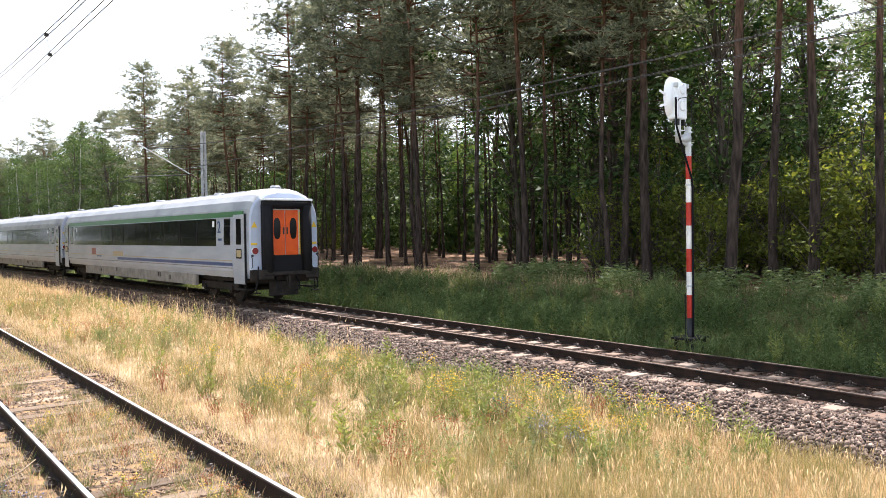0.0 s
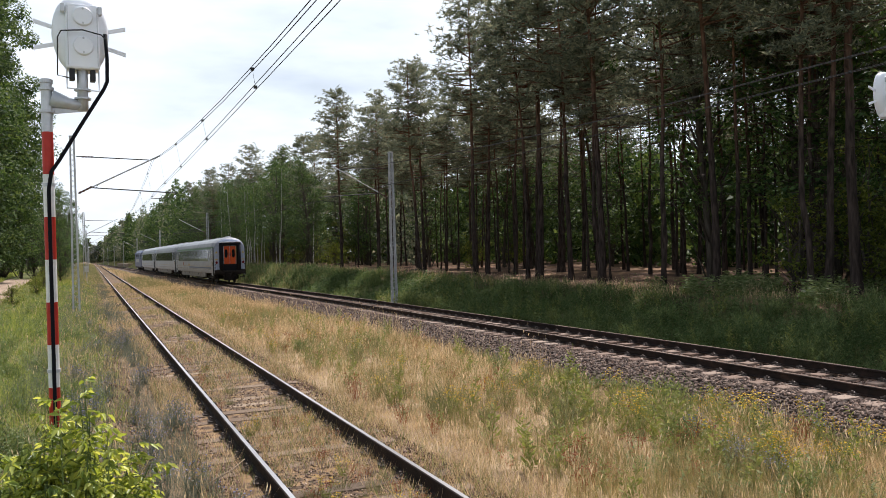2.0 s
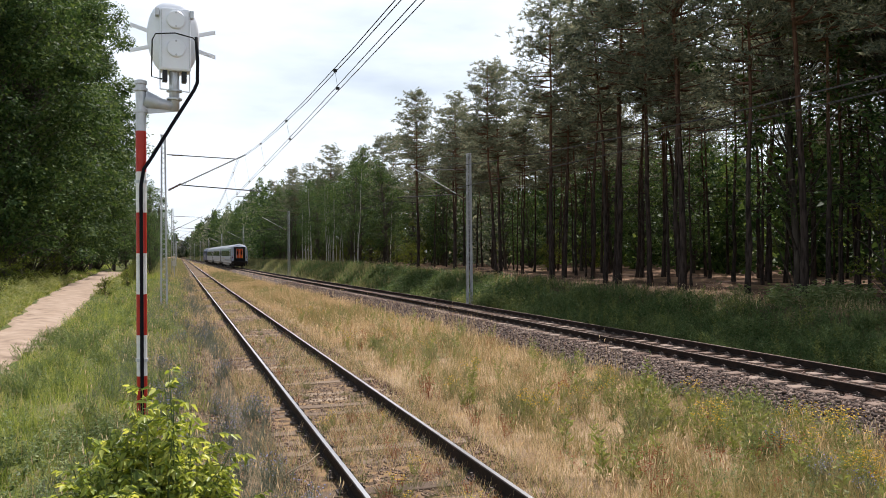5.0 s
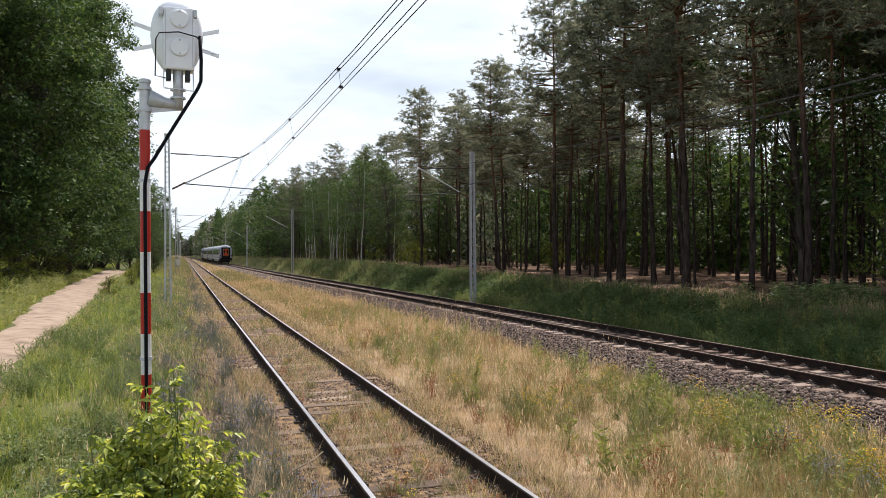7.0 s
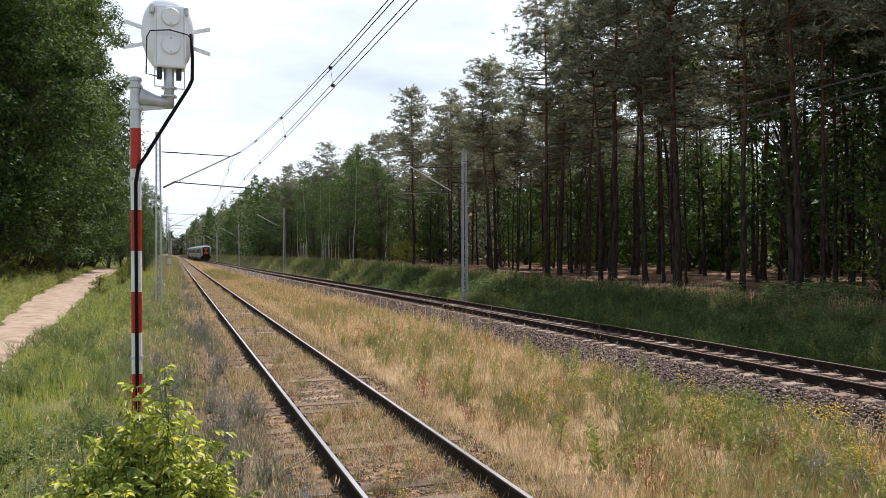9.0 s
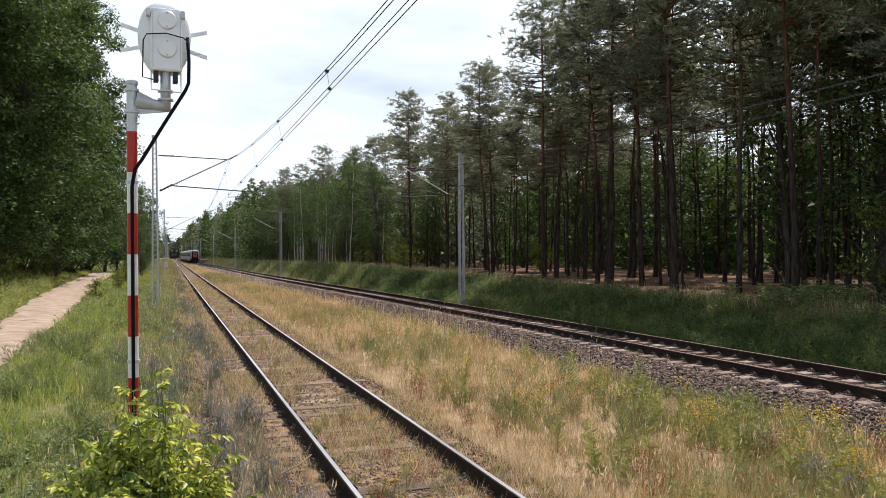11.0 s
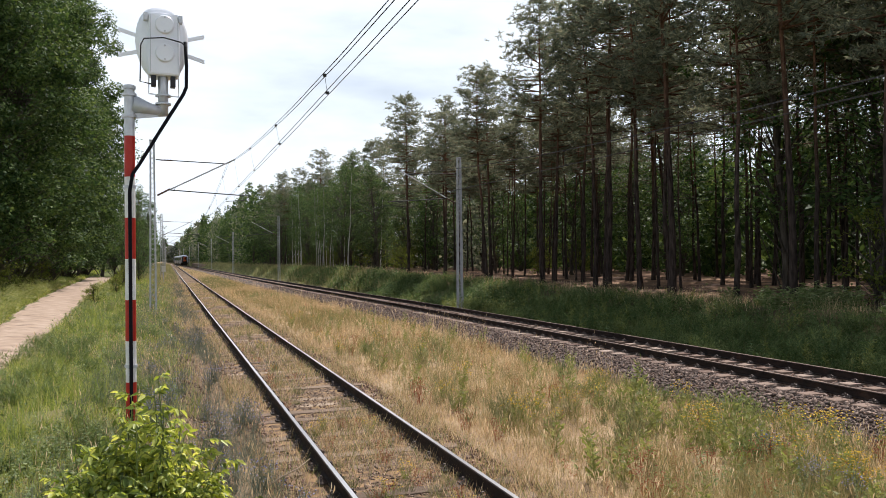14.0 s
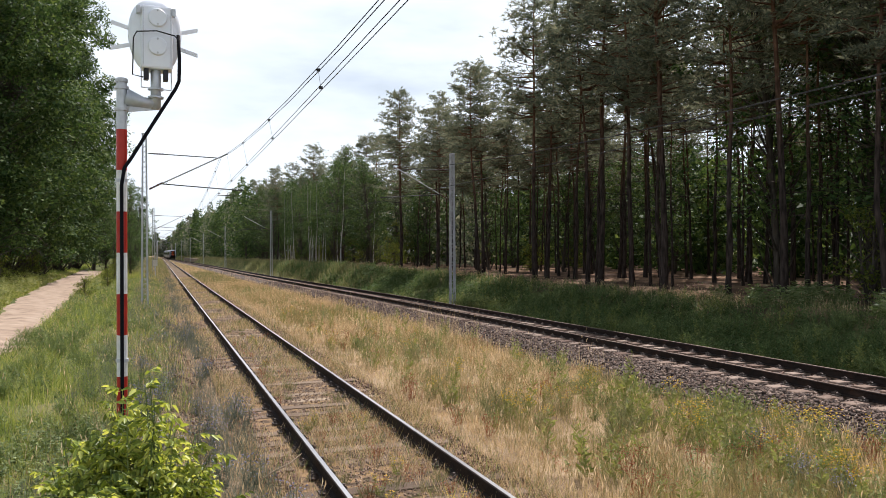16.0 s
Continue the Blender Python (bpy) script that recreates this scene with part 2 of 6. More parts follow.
def pine_bark():
    """Grey-brown plates at the foot, thin orange bark in the crown, as Scots pines have."""
    M_BARK_PINE.use_nodes = True
    n, l = M_BARK_PINE.node_tree.nodes, M_BARK_PINE.node_tree.links
    b = n["Principled BSDF"]
    b.inputs["Roughness"].default_value = 0.95
    b.inputs["Specular IOR Level"].default_value = 0.2
    co, sp, mr, mx = n.new("ShaderNodeTexCoord"), n.new("ShaderNodeSeparateXYZ"), n.new("ShaderNodeMapRange"), n.new("ShaderNodeMixRGB")
    l.new(co.outputs["Object"], sp.inputs[0])
    mr.inputs[1].default_value, mr.inputs[2].default_value = 5.5, 13.0
    l.new(sp.outputs["Z"], mr.inputs[0])
    mp, tx, rp, rq = n.new("ShaderNodeMapping"), n.new("ShaderNodeTexNoise"), n.new("ShaderNodeValToRGB"), n.new("ShaderNodeValToRGB")
    mp.inputs["Scale"].default_value = (2.5, 2.5, 0.5)
    l.new(co.outputs["Object"], mp.inputs[0])
    l.new(mp.outputs[0], tx.inputs["Vector"])
    tx.inputs["Scale"].default_value, tx.inputs["Detail"].default_value = 4, 7
    for r, lo, hi in ((rp, (0.018, 0.013, 0.011), (0.072, 0.053, 0.044)), (rq, (0.09, 0.045, 0.025), (0.24, 0.125, 0.07))):
        r.color_ramp.elements[0].position, r.color_ramp.elements[1].position = 0.35, 0.68
        r.color_ramp.elements[0].color, r.color_ramp.elements[1].color = (*lo, 1), (*hi, 1)
        l.new(tx.outputs["Fac"], r.inputs[0])
    l.new(mr.outputs[0], mx.inputs[0])
    l.new(rp.outputs[0], mx.inputs[1])
    l.new(rq.outputs[0], mx.inputs[2])
    l.new(mx.outputs[0], b.inputs["Base Color"])
    bp = n.new("ShaderNodeBump")
    bp.inputs["Strength"].default_value, bp.inputs["Distance"].default_value = 0.8, 0.03
    l.new(tx.outputs["Fac"], bp.inputs["Height"])
    l.new(bp.outputs[0], b.inputs["Normal"])


pine_bark()


# ---------------------------------------------------------------- mesh tools
class Build:
    """Collects vertices and faces; each face remembers a material slot."""

    def __init__(self):
        self.v, self.f, self.m = [], [], []

    def add(self, verts, faces, slot=0):
        o = len(self.v)
        self.v.extend(tuple(p) for p in verts)
        self.f.extend(tuple(i + o for i in f) for f in faces)
        self.m.extend([slot] * len(faces))
        return self

    def box(self, lo, hi, slot=0, cut=0.0):
        """An upright box, its twelve edges chamfered by cut."""
        (x0, y0, z0), (x1, y1, z1) = lo, hi
        if cut <= 0:
            v = [(x, y, z) for z in (z0, z1) for y in (y0, y1) for x in (x0, x1)]
            return self.add(v, [(0, 2, 3, 1), (4, 5, 7, 6), (0, 1, 5, 4), (2, 6, 7, 3), (0, 4, 6, 2), (1, 3, 7, 5)], slot)
        b = bmesh.new()
        bmesh.ops.create_cube(b, size=1)
        for q in b.verts:
            q.co = Vector(((x0 + x1) / 2 + q.co.x * (x1 - x0), (y0 + y1) / 2 + q.co.y * (y1 - y0), (z0 + z1) / 2 + q.co.z * (z1 - z0)))
        bmesh.ops.bevel(b, geom=b.edges[:], offset=cut, segments=2, affect="EDGES", profile=0.5)
        b.verts.index_update()
        self.add([q.co[:] for q in b.verts], [[q.index for q in f.verts] for f in b.faces], slot)
        b.free()
        return self

    def tube(self, pts, radii, n=8, slot=0, caps=True):
        pts = [Vector(p) for p in pts]
        if isinstance(radii, (int, float)):
            radii = [radii] * len(pts)
        vs, fs, side = [], [], None
        for i, p in enumerate(pts):
            d = (pts[min(i + 1, len(pts) - 1)] - pts[max(i - 1, 0)]).normalized()
            if side is None:
                side = d.orthogonal().normalized()
            side = (side - d * side.dot(d)).normalized()
            up = d.cross(side)
            for k in range(n):
                a = 2 * math.pi * k / n
                vs.append(p + (side * math.cos(a) + up * math.sin(a)) * radii[i])
        for i in range(len(pts) - 1):
            for k in range(n):
                a, b2 = i * n + k, i * n + (k + 1) % n
                fs.append((a, b2, b2 + n, a + n))
        if caps:
            fs.append(tuple(range(n))[::-1])
            fs.append(tuple(range((len(pts) - 1) * n, len(pts) * n)))
        return self.add(vs, fs, slot)

    def sweep(self, outline, stations, slot=0, closed=True, ends=True):
        """Carries an outline of (across, up) along stations of (point, right vector)."""
        n, vs, fs = len(outline), [], []
        for p, r in stations:
            vs.extend((p[0] + r[0] * a, p[1] + r[1] * a, p[2] + b) for a, b in outline)
        for i in range(len(stations) - 1):
            for k in range(n if closed else n - 1):
                a, b2 = i * n + k, i * n + (k + 1) % n
                fs.append((a, a + n, b2 + n, b2))
        if closed and ends:
            fs += [tuple(range(n)), tuple(range((len(stations) - 1) * n, len(stations) * n))[::-1]]
        return self.add(vs, fs, slot)

    def disc(self, c, axis, r, thick, n=24, slot=0, lip=0.0):
        c, d = Vector(c), Vector(axis).normalized()
        return self.tube([c, c + d * (thick - lip), c + d * thick] if lip else [c, c + d * thick], [r, r, r - lip] if lip else r, n, slot)

    def mesh(self, name, mats, smooth=False):
        me = bpy.data.meshes.new(name)
        me.from_pydata(self.v, [], self.f)
        for m in mats if isinstance(mats, (list, tuple)) else [mats]:
            me.materials.append(m)
        if any(self.m):
            me.polygons.foreach_set("material_index", self.m)
        if smooth:
            me.polygons.foreach_set("use_smooth", [True] * len(self.f))
        me.update()
        return me


def part(name, build, material, parent=None, label="", smooth=False, at=None):
    ob = new(name, build.mesh(name, material, smooth) if isinstance(build, Build) else build)
    if parent:
        ob.parent = parent
    if at is not None:
        ob.matrix_basis = at
    if label:
        ob["label"] = label
    return ob


def flat_mesh(name, verts, quads, mats, slots=None, k=4):
    """A mesh straight from arrays of vertices and of faces with k corners each."""
    me = bpy.data.meshes.new(name)
    verts, quads = np.asarray(verts, np.float32), np.asarray(quads, np.int32)
    me.vertices.add(len(verts))
    me.vertices.foreach_set("co", verts.ravel())
    me.loops.add(quads.size)
    me.loops.foreach_set("vertex_index", quads.ravel())
    me.polygons.add(len(quads))
    me.polygons.foreach_set("loop_start", np.arange(0, quads.size, k, dtype=np.int32))
    for m in mats if isinstance(mats, (list, tuple)) else [mats]:
        me.materials.append(m)
    if slots is not None:
        me.polygons.foreach_set("material_index", np.asarray(slots, np.int32))
    me.update(calc_edges=True)
    return me


def spears(base, tip, width, rng):
    """One three-cornered blade from each base to each tip."""
    d = tip - base
    side = np.cross(d, rng.normal(size=d.shape))
    side /= np.linalg.norm(side, axis=1, keepdims=True) + 1e-9
    w = np.asarray(width).reshape(-1, 1)
    v = np.stack([base - side * w / 2, base + side * w / 2, tip], 1).reshape(-1, 3)
    return v, np.arange(len(v)).reshape(-1, 3)


def scales(base, tip, width, rng):
    """One skew three-cornered leaf from each base to each tip."""
    d = tip - base
    side = np.cross(d, rng.normal(size=d.shape))
    side /= np.linalg.norm(side, axis=1, keepdims=True) + 1e-9
    w = np.asarray(width).reshape(-1, 1)
    v = np.stack([base, base + d * 0.6 + side * w * 0.75, tip - side * w * 0.35], 1).reshape(-1, 3)
    return v, np.arange(len(v)).reshape(-1, 3)


def shingles(base, tip, width, facing):
    """One three-cornered leaf from each base to each tip, turned towards facing."""
    d = tip - base
    side = np.cross(d, facing)
    side /= np.linalg.norm(side, axis=1, keepdims=True) + 1e-9
    w = np.asarray(width).reshape(-1, 1)
    v = np.stack([base - side * w * 0.3, base + d * 0.5 + side * w * 0.75, tip], 1).reshape(-1, 3)
    return v, np.arange(len(v)).reshape(-1, 3)


# ---------------------------------------------------------------- the lie of the land
NEAR_X = 2.52
GAUGE = 1.505
FAR_Z = 0.0
TY = np.arange(-60, 700, 2.0)
_raw = np.interp(TY, [-60, 26, 42, 56, 75, 95, 122, 152, 210, 267, 320, 376, 432, 490, 545, 700],
                 [12.28, 12.28, 12.05, 11.6, 11.0, 10.48, 9.97, 9.61, 8.62, 7.49, 6.35, 5.2, 4.1, 3.2, 2.52, 2.52])
_k = np.exp(-0.5 * (np.arange(-8, 9) / 4.0) ** 2)
TX = np.convolve(np.pad(_raw, 8, mode="edge"), _k / _k.sum(), mode="valid")


def far_x(y):
    return np.interp(y, TY, TX)


# the edges of the sandy path beside the wood
PATH_Y = np.array([-5, 8, 16, 24, 36, 55, 75, 95, 130])
PATH_L, PATH_R = np.array([-3.6, -3.7, -4.0, -4.5, -5.6, -6.6, -7.2, -7.8, -8.5]), np.array([-2.3, -2.5, -2.8, -3.05, -3.55, -4.3, -5.0, -5.7, -6.5])


def bumps(x, y):
    return (0.05 * np.sin(x * 1.3 + 0.7 * np.sin(y * 0.31)) * np.sin(y * 0.9 + x * 0.4) + 0.035 * np.sin(x * 3.1 + y * 2.3) * np.sin(y * 2.7 - x * 1.7))


def gz(x, y):
    """Height of the ground."""
    x, y = np.asarray(x, float), np.asarray(y, float)
    c = far_x(y)
    u = np.where(x > 7.2 + (c - 12.28), x - c + 13.05, x)
    rise = np.clip((y - 30) / 45, 0, 1)
    fl = 0.5 + 0.45 * rise
    right = np.interp(u, [4.2, 5.2, 9.6, 10.4, 15.6, 16.6], [-0.24, -0.28, -0.42, -0.58, -0.62, -0.60])
    bank = np.clip((u - (16.4 - 0.6 * rise)) / (4.4 - 1.4 * rise), 0, 1)
    bank = bank * bank * (3 - 2 * bank)
    right = right + (fl + 0.60) * bank
    left = np.interp(-x, [-0.9, 0.4, 3.0, 7.0, 9.0, 16.0, 40], [-0.24, 0.08, 0.36, 0.55, 0.9, 1.3, 1.5])
    z = np.where(x > 4.2, right, np.where(x < 0.9, left, -0.24))
    calm = np.where((x > 0.6) & (x < 4.3), 0.2, np.where(np.abs(x - c) < 2.6, 0.1, 1.0))
    trodden = (x > np.interp(y, PATH_Y, PATH_L) - 0.35) & (x < np.interp(y, PATH_Y, PATH_R) + 0.3) & (y < 128)
    z = z + bumps(x, y) * np.where(trodden, 0.12, calm)
    z = np.where(np.abs(x - c) < 2.3, np.minimum(z, -0.6), z)
    return np.where(np.abs(x - NEAR_X) < 1.7, np.minimum(z, -0.22), z)


def sheet(name, xs, ys, material, lift=0.0, label="", kind="structure", zfun=gz):
    X, Y = np.meshgrid(xs, ys)
    Z = zfun(X, Y) + lift
    n, m = X.shape
    i = np.arange(n * m).reshape(n, m)
    q = np.stack([i[:-1, :-1], i[:-1, 1:], i[1:, 1:], i[1:, :-1]], -1).reshape(-1, 4)
    me = flat_mesh(name, np.stack([X, Y, Z], -1).reshape(-1, 3), q, material)
    me.polygons.foreach_set("use_smooth", [True] * len(q))
    return tagged(new(name, me), label, name.replace("_", " "), kind=kind)


def ground_mat():
    """Earth of the line, green verges and forest litter, one running into the next."""
    m = bpy.data.materials.new("ground")
    m.use_nodes = True
    n, l = m.node_tree.nodes, m.node_tree.links
    b = n["Principled BSDF"]
    b.inputs["Roughness"].default_value, b.inputs["Specular IOR Level"].default_value = 0.95, 0.15
    co, sp = n.new("ShaderNodeTexCoord"), n.new("ShaderNodeSeparateXYZ")
    l.new(co.outputs["Object"], sp.inputs[0])
    edge = n.new("ShaderNodeTexNoise")
    edge.inputs["Scale"].default_value, edge.inputs["Detail"].default_value = 0.7, 6
    l.new(co.outputs["Object"], edge.inputs["Vector"])

    # the line bends to the left further on, and its verges with it
    past, shift = n.new("ShaderNodeMath"), n.new("ShaderNodeMath")
    past.operation, shift.operation = "SUBTRACT", "MULTIPLY_ADD"
    past.inputs[1].default_value, past.use_clamp = 35.0, False
    pos = n.new("ShaderNodeMath")
    pos.operation = "MAXIMUM"
    pos.inputs[1].default_value = 0.0
    l.new(sp.outputs["Y"], past.inputs[0])
    l.new(past.outputs[0], pos.inputs[0])
    l.new(pos.outputs[0], shift.inputs[0])
    shift.inputs[1].default_value = 0.0205
    l.new(sp.outputs["X"], shift.inputs[2])

    def tone(stops, scale):
        t, r = n.new("ShaderNodeTexNoise"), n.new("ShaderNodeValToRGB")
        t.inputs["Scale"].default_value, t.inputs["Detail"].default_value = scale, 9
        l.new(co.outputs["Object"], t.inputs["Vector"])
        while len(r.color_ramp.elements) < len(stops):
            r.color_ramp.elements.new(0.5)
        for e, (p, c) in zip(r.color_ramp.elements, stops):
            e.position, e.color = p, (*c, 1)
        l.new(t.outputs["Fac"], r.inputs[0])
        return r.outputs[0]

    def ramp(lo, hi, wob):
        a, r = n.new("ShaderNodeMath"), n.new("ShaderNodeMapRange")
        a.operation = "MULTIPLY_ADD"
        a.inputs[1].default_value = wob
        l.new(edge.outputs["Fac"], a.inputs[0])
        l.new(shift.outputs[0], a.inputs[2])
        r.inputs[1].default_value, r.inputs[2].default_value = lo + wob / 2, hi + wob / 2
        l.new(a.outputs[0], r.inputs[0])
        return r.outputs[0]

    dry = tone([(0.25, (0.13, 0.09, 0.055)), (0.45, (0.27, 0.19, 0.115)), (0.6, (0.42, 0.315, 0.20)), (0.8, (0.21, 0.155, 0.075))], 1.4)
    soil = tone([(0.3, (0.07, 0.05, 0.032)), (0.5, (0.15, 0.11, 0.07)), (0.7, (0.25, 0.19, 0.115))], 2.2)
    verge = tone([(0.25, (0.05, 0.07, 0.02)), (0.5, (0.10, 0.115, 0.035)), (0.78, (0.19, 0.155, 0.075))], 1.1)
    litter = tone([(0.3, (0.045, 0.028, 0.018)), (0.48, (0.11, 0.065, 0.04)), (0.62, (0.24, 0.15, 0.09)), (0.78, (0.06, 0.055, 0.024))], 0.4)
    out = verge
    for fac, c in ((ramp(-1.4, -0.2, 1.2), soil), (ramp(3.6, 4.6, 0.8), dry), (ramp(13.5, 15.5, 1.0), verge), (ramp(17.6, 19.4, 2.0), litter)):
        x = n.new("ShaderNodeMixRGB")
        l.new(fac, x.inputs[0])
        l.new(out, x.inputs[1])
        l.new(c, x.inputs[2])
        out = x.outputs[0]
    l.new(out, b.inputs["Base Color"])
    t2, bp = n.new("ShaderNodeTexNoise"), n.new("ShaderNodeBump")
    t2.inputs["Scale"].default_value, t2.inputs["Detail"].default_value = 22, 6
    l.new(co.outputs["Object"], t2.inputs["Vector"])
    bp.inputs["Strength"].default_value, bp.inputs["Distance"].default_value = 0.7, 0.03
    l.new(t2.outputs["Fac"], bp.inputs["Height"])
    l.new(bp.outputs[0], b.inputs["Normal"])
    return m


gx = np.concatenate([[-3000, -800, -250, -120, -70, -45], np.arange(-32, 30.1, 0.5), [34, 40, 50, 70, 120, 250, 800, 3000]])
gy = np.concatenate([[-3000, -600, -150, -60, -30], np.arange(-20, 70, 0.5), np.arange(70, 160, 2.0), np.arange(160, 600, 10.0), [700, 1200, 4500]])
sheet("ground", gx, gy, ground_mat(), label="dry sandy earth with grass and forest litter")


def strip(name, centre, outline, y0, y1, step, material, z, label):
    """A bed of one section along a track."""
    b = Build()
    ys = np.arange(y0, y1 + step, step)
    b.sweep(outline, [((float(centre(y)), float(y), z), (1, 0)) for y in ys], closed=False)
    return tagged(part(name, b, material), label, "track bed", kind="structure")


strip("near_ballast", lambda y: NEAR_X, [(-1.75, -0.34), (-1.35, -0.205), (-0.8, -0.19), (0, -0.20), (0.8, -0.19), (1.35, -0.205), (1.8, -0.34)], -20, 640, 1.0, M_TRACK_BED, 0.0,
      "tan sandy track bed overgrown with dry weeds")
strip("far_ballast", far_x, [(-2.95, -0.66), (-2.3, -0.42), (-1.6, -0.235), (-1.0, -0.225), (0, -0.235), (1.0, -0.225), (1.6, -0.235), (2.3, -0.42), (3.0, -0.66)], -20, 560, 2.0,
      M_GRAVEL_BED, FAR_Z, "grey crushed stone ballast shoulder of the track")

# sandy path beside the wood
pv, pf = [], []
py = np.arange(-5, 92, 0.5)
for i, y in enumerate(py):
    a, c = np.interp(y, PATH_Y, PATH_L), np.interp(y, PATH_Y, PATH_R)
    a, c = a + 0.12 * math.sin(y * 1.1) + 0.07 * math.sin(y * 2.9), c + 0.12 * math.sin(y * 0.9 + 2) + 0.07 * math.sin(y * 3.3)
    for k, s in enumerate(np.linspace(0, 1, 9)):
        x = a + (c - a) * s
        rut = -0.035 * (math.exp(-((s - 0.28) / 0.1) ** 2) + math.exp(-((s - 0.72) / 0.1) ** 2))
        edge = -0.06 if k in (0, 8) else 0.02
        pv.append((x, y, float(gz(x, y)) + edge + rut + 0.05))
for i in range(len(py) - 1):
    for k in range(8):
        o = i * 9 + k
        pf.append((o, o + 1, o + 10, o + 9))
tagged(part("path", Build().add(pv, pf), M_SAND, smooth=True), "pale trodden sandy path beside the wood", "path", kind="structure")

# ---------------------------------------------------------------- railway tracks
RAIL_OUT = [(-0.062, -0.172), (0.062, -0.172), (0.062, -0.160), (0.012, -0.145), (0.009, -0.045), (0.033, -0.034), (0.036, -0.008), (0.028, -0.001),
            (-0.028, -0.001), (-0.036, -0.008), (-0.033, -0.034), (-0.009, -0.045), (-0.012, -0.145), (-0.062, -0.160)]


def tangent(centre, y):
    d = Vector((float(centre(y + 1) - centre(y - 1)), 2.0, 0)).normalized()
    return d, Vector((d.y, -d.x, 0))


def rail_build(centre, off, y0, y1, step, z):
    b = Build()
    st = []
    for y in np.arange(y0, y1 + step, step):
        d, r = tangent(centre, y)
        st.append(((float(centre(y)) + r.x * off, float(y) + r.y * off, z), (r.x, r.y)))
    b.sweep(RAIL_OUT, st)
    top = []
    for p, r in st:
        top.append(((p[0], p[1], p[2] + 0.0015), r))
    b.sweep([(-0.024, 0), (0.024, 0)], top, 1, closed=False)
    return b


def sleeper_mesh(kind):
    b = Build()
    if kind == "concrete":
        for s in (-1, 1):
            x0, x1 = sorted((s * 0.35, s * 1.25))
            b.box((x0, -0.14, -0.40), (x1, 0.14, -0.175), 0, 0.03)
        b.box((-0.38, -0.11, -0.40), (0.38, 0.11, -0.215), 0, 0.03)
        return b.mesh("sleeper", M_CONCRETE)
    b.box((-1.28, -0.125, -0.36), (1.28, 0.125, -0.178), 0, 0.015)
    return b.mesh("sleeper", M_SLEEPER_WOOD)


def clip_mesh():
    """A rail fastening: base plate, two bent spring loops and a bolt."""
    b = Build()
    b.box((-0.02, -0.08, -0.178), (0.10, 0.08, -0.160), 0)
    for s in (-1, 1):
        b.tube([(0.0, s * 0.02, -0.145), (0.05, s * 0.03, -0.115), (0.085, s * 0.06, -0.125), (0.05, s * 0.085, -0.14), (0.0, s * 0.07, -0.15)], 0.013, 3, 0)
    b.tube([(0.06, 0, -0.17), (0.06, 0, -0.095)], 0.017, 6, 0)
    return b.mesh("rail_clip", M_CLIP)


def railway(name, centre, z, kind, top_mat, y0, y1, spacing, parts_to, clips_to, label):
    """Two rails on their sleepers; the fastenings sit on both sides of each rail."""
    root = tagged(new(name), label, "railway track", kind="structure")
    for s in (-1, 1):
        part("rail", rail_build(centre, s * GAUGE / 2, -20, y1, 2.0, z), [M_RAIL_SIDE, top_mat], root, "rusty steel rail with a worn head")
    sm, cm = sleeper_mesh(kind), clip_mesh()
    rng = random.Random(5)
    rest, rest_clips = Build(), Build()
    y, count, clips = y0, 0, 0
    while y < 330:
        d, r = tangent(centre, y)
        turn = math.degrees(math.atan2(-d.x, d.y)) + rng.uniform(-1.2, 1.2)
        dz = rng.uniform(-0.012, 0.0) if kind == "concrete" else rng.uniform(-0.03, -0.002)
        m = pose(float(centre(y)) + rng.uniform(-0.03, 0.03), y, z + dz, 0, 0, turn)
        if count < parts_to:
            part("sleeper", sm, None, root, at=m)
        else:
            v = [m @ Vector(q) for q in ((-1.27, -0.13, -0.18), (1.27, -0.13, -0.18), (1.27, 0.13, -0.18), (-1.27, 0.13, -0.18), (-1.27, -0.13, -0.3), (1.27, -0.13, -0.3))]
            rest.add(v, [(0, 1, 2, 3), (4, 5, 1, 0)])
        if y < 75:
            for s in (-1, 1):
                for side in (-1, 1):
                    cm_m = Matrix.Translation((float(centre(y)), y, z)) @ pose(0, 0, 0, 0, 0, turn) @ Matrix.Translation((s * GAUGE / 2 + side * 0.055, 0, 0)) @ pose(0, 0, 0, 0, 0, 0 if side > 0 else 180)
                    if clips < clips_to:
                        part("rail_clip", cm, None, root, at=cm_m)
                        clips += 1
                    else:
                        rest_clips.add([cm_m @ q.co for q in cm.vertices], [tuple(f.vertices) for f in cm.polygons])
        count += 1
        y += spacing
    tagged(part("far_sleepers", rest, M_CONCRETE if kind == "concrete" else M_SLEEPER_WOOD, root), kind="stuff")
    tagged(part("far_clips", rest_clips, M_CLIP, root), kind="stuff")
    return root


railway("near_track", lambda y: NEAR_X + 0 * y, 0.0, "wood", M_RAIL_TOP, -12.0, 640, 0.62, 285, 240, "rusty side track with weathered wooden sleepers in weeds")
railway("far_track", far_x, FAR_Z, "concrete", M_RAIL_DULL, -10.0, 560, 0.6, 300, 298, "brown rails on pale concrete sleepers in crushed stone")


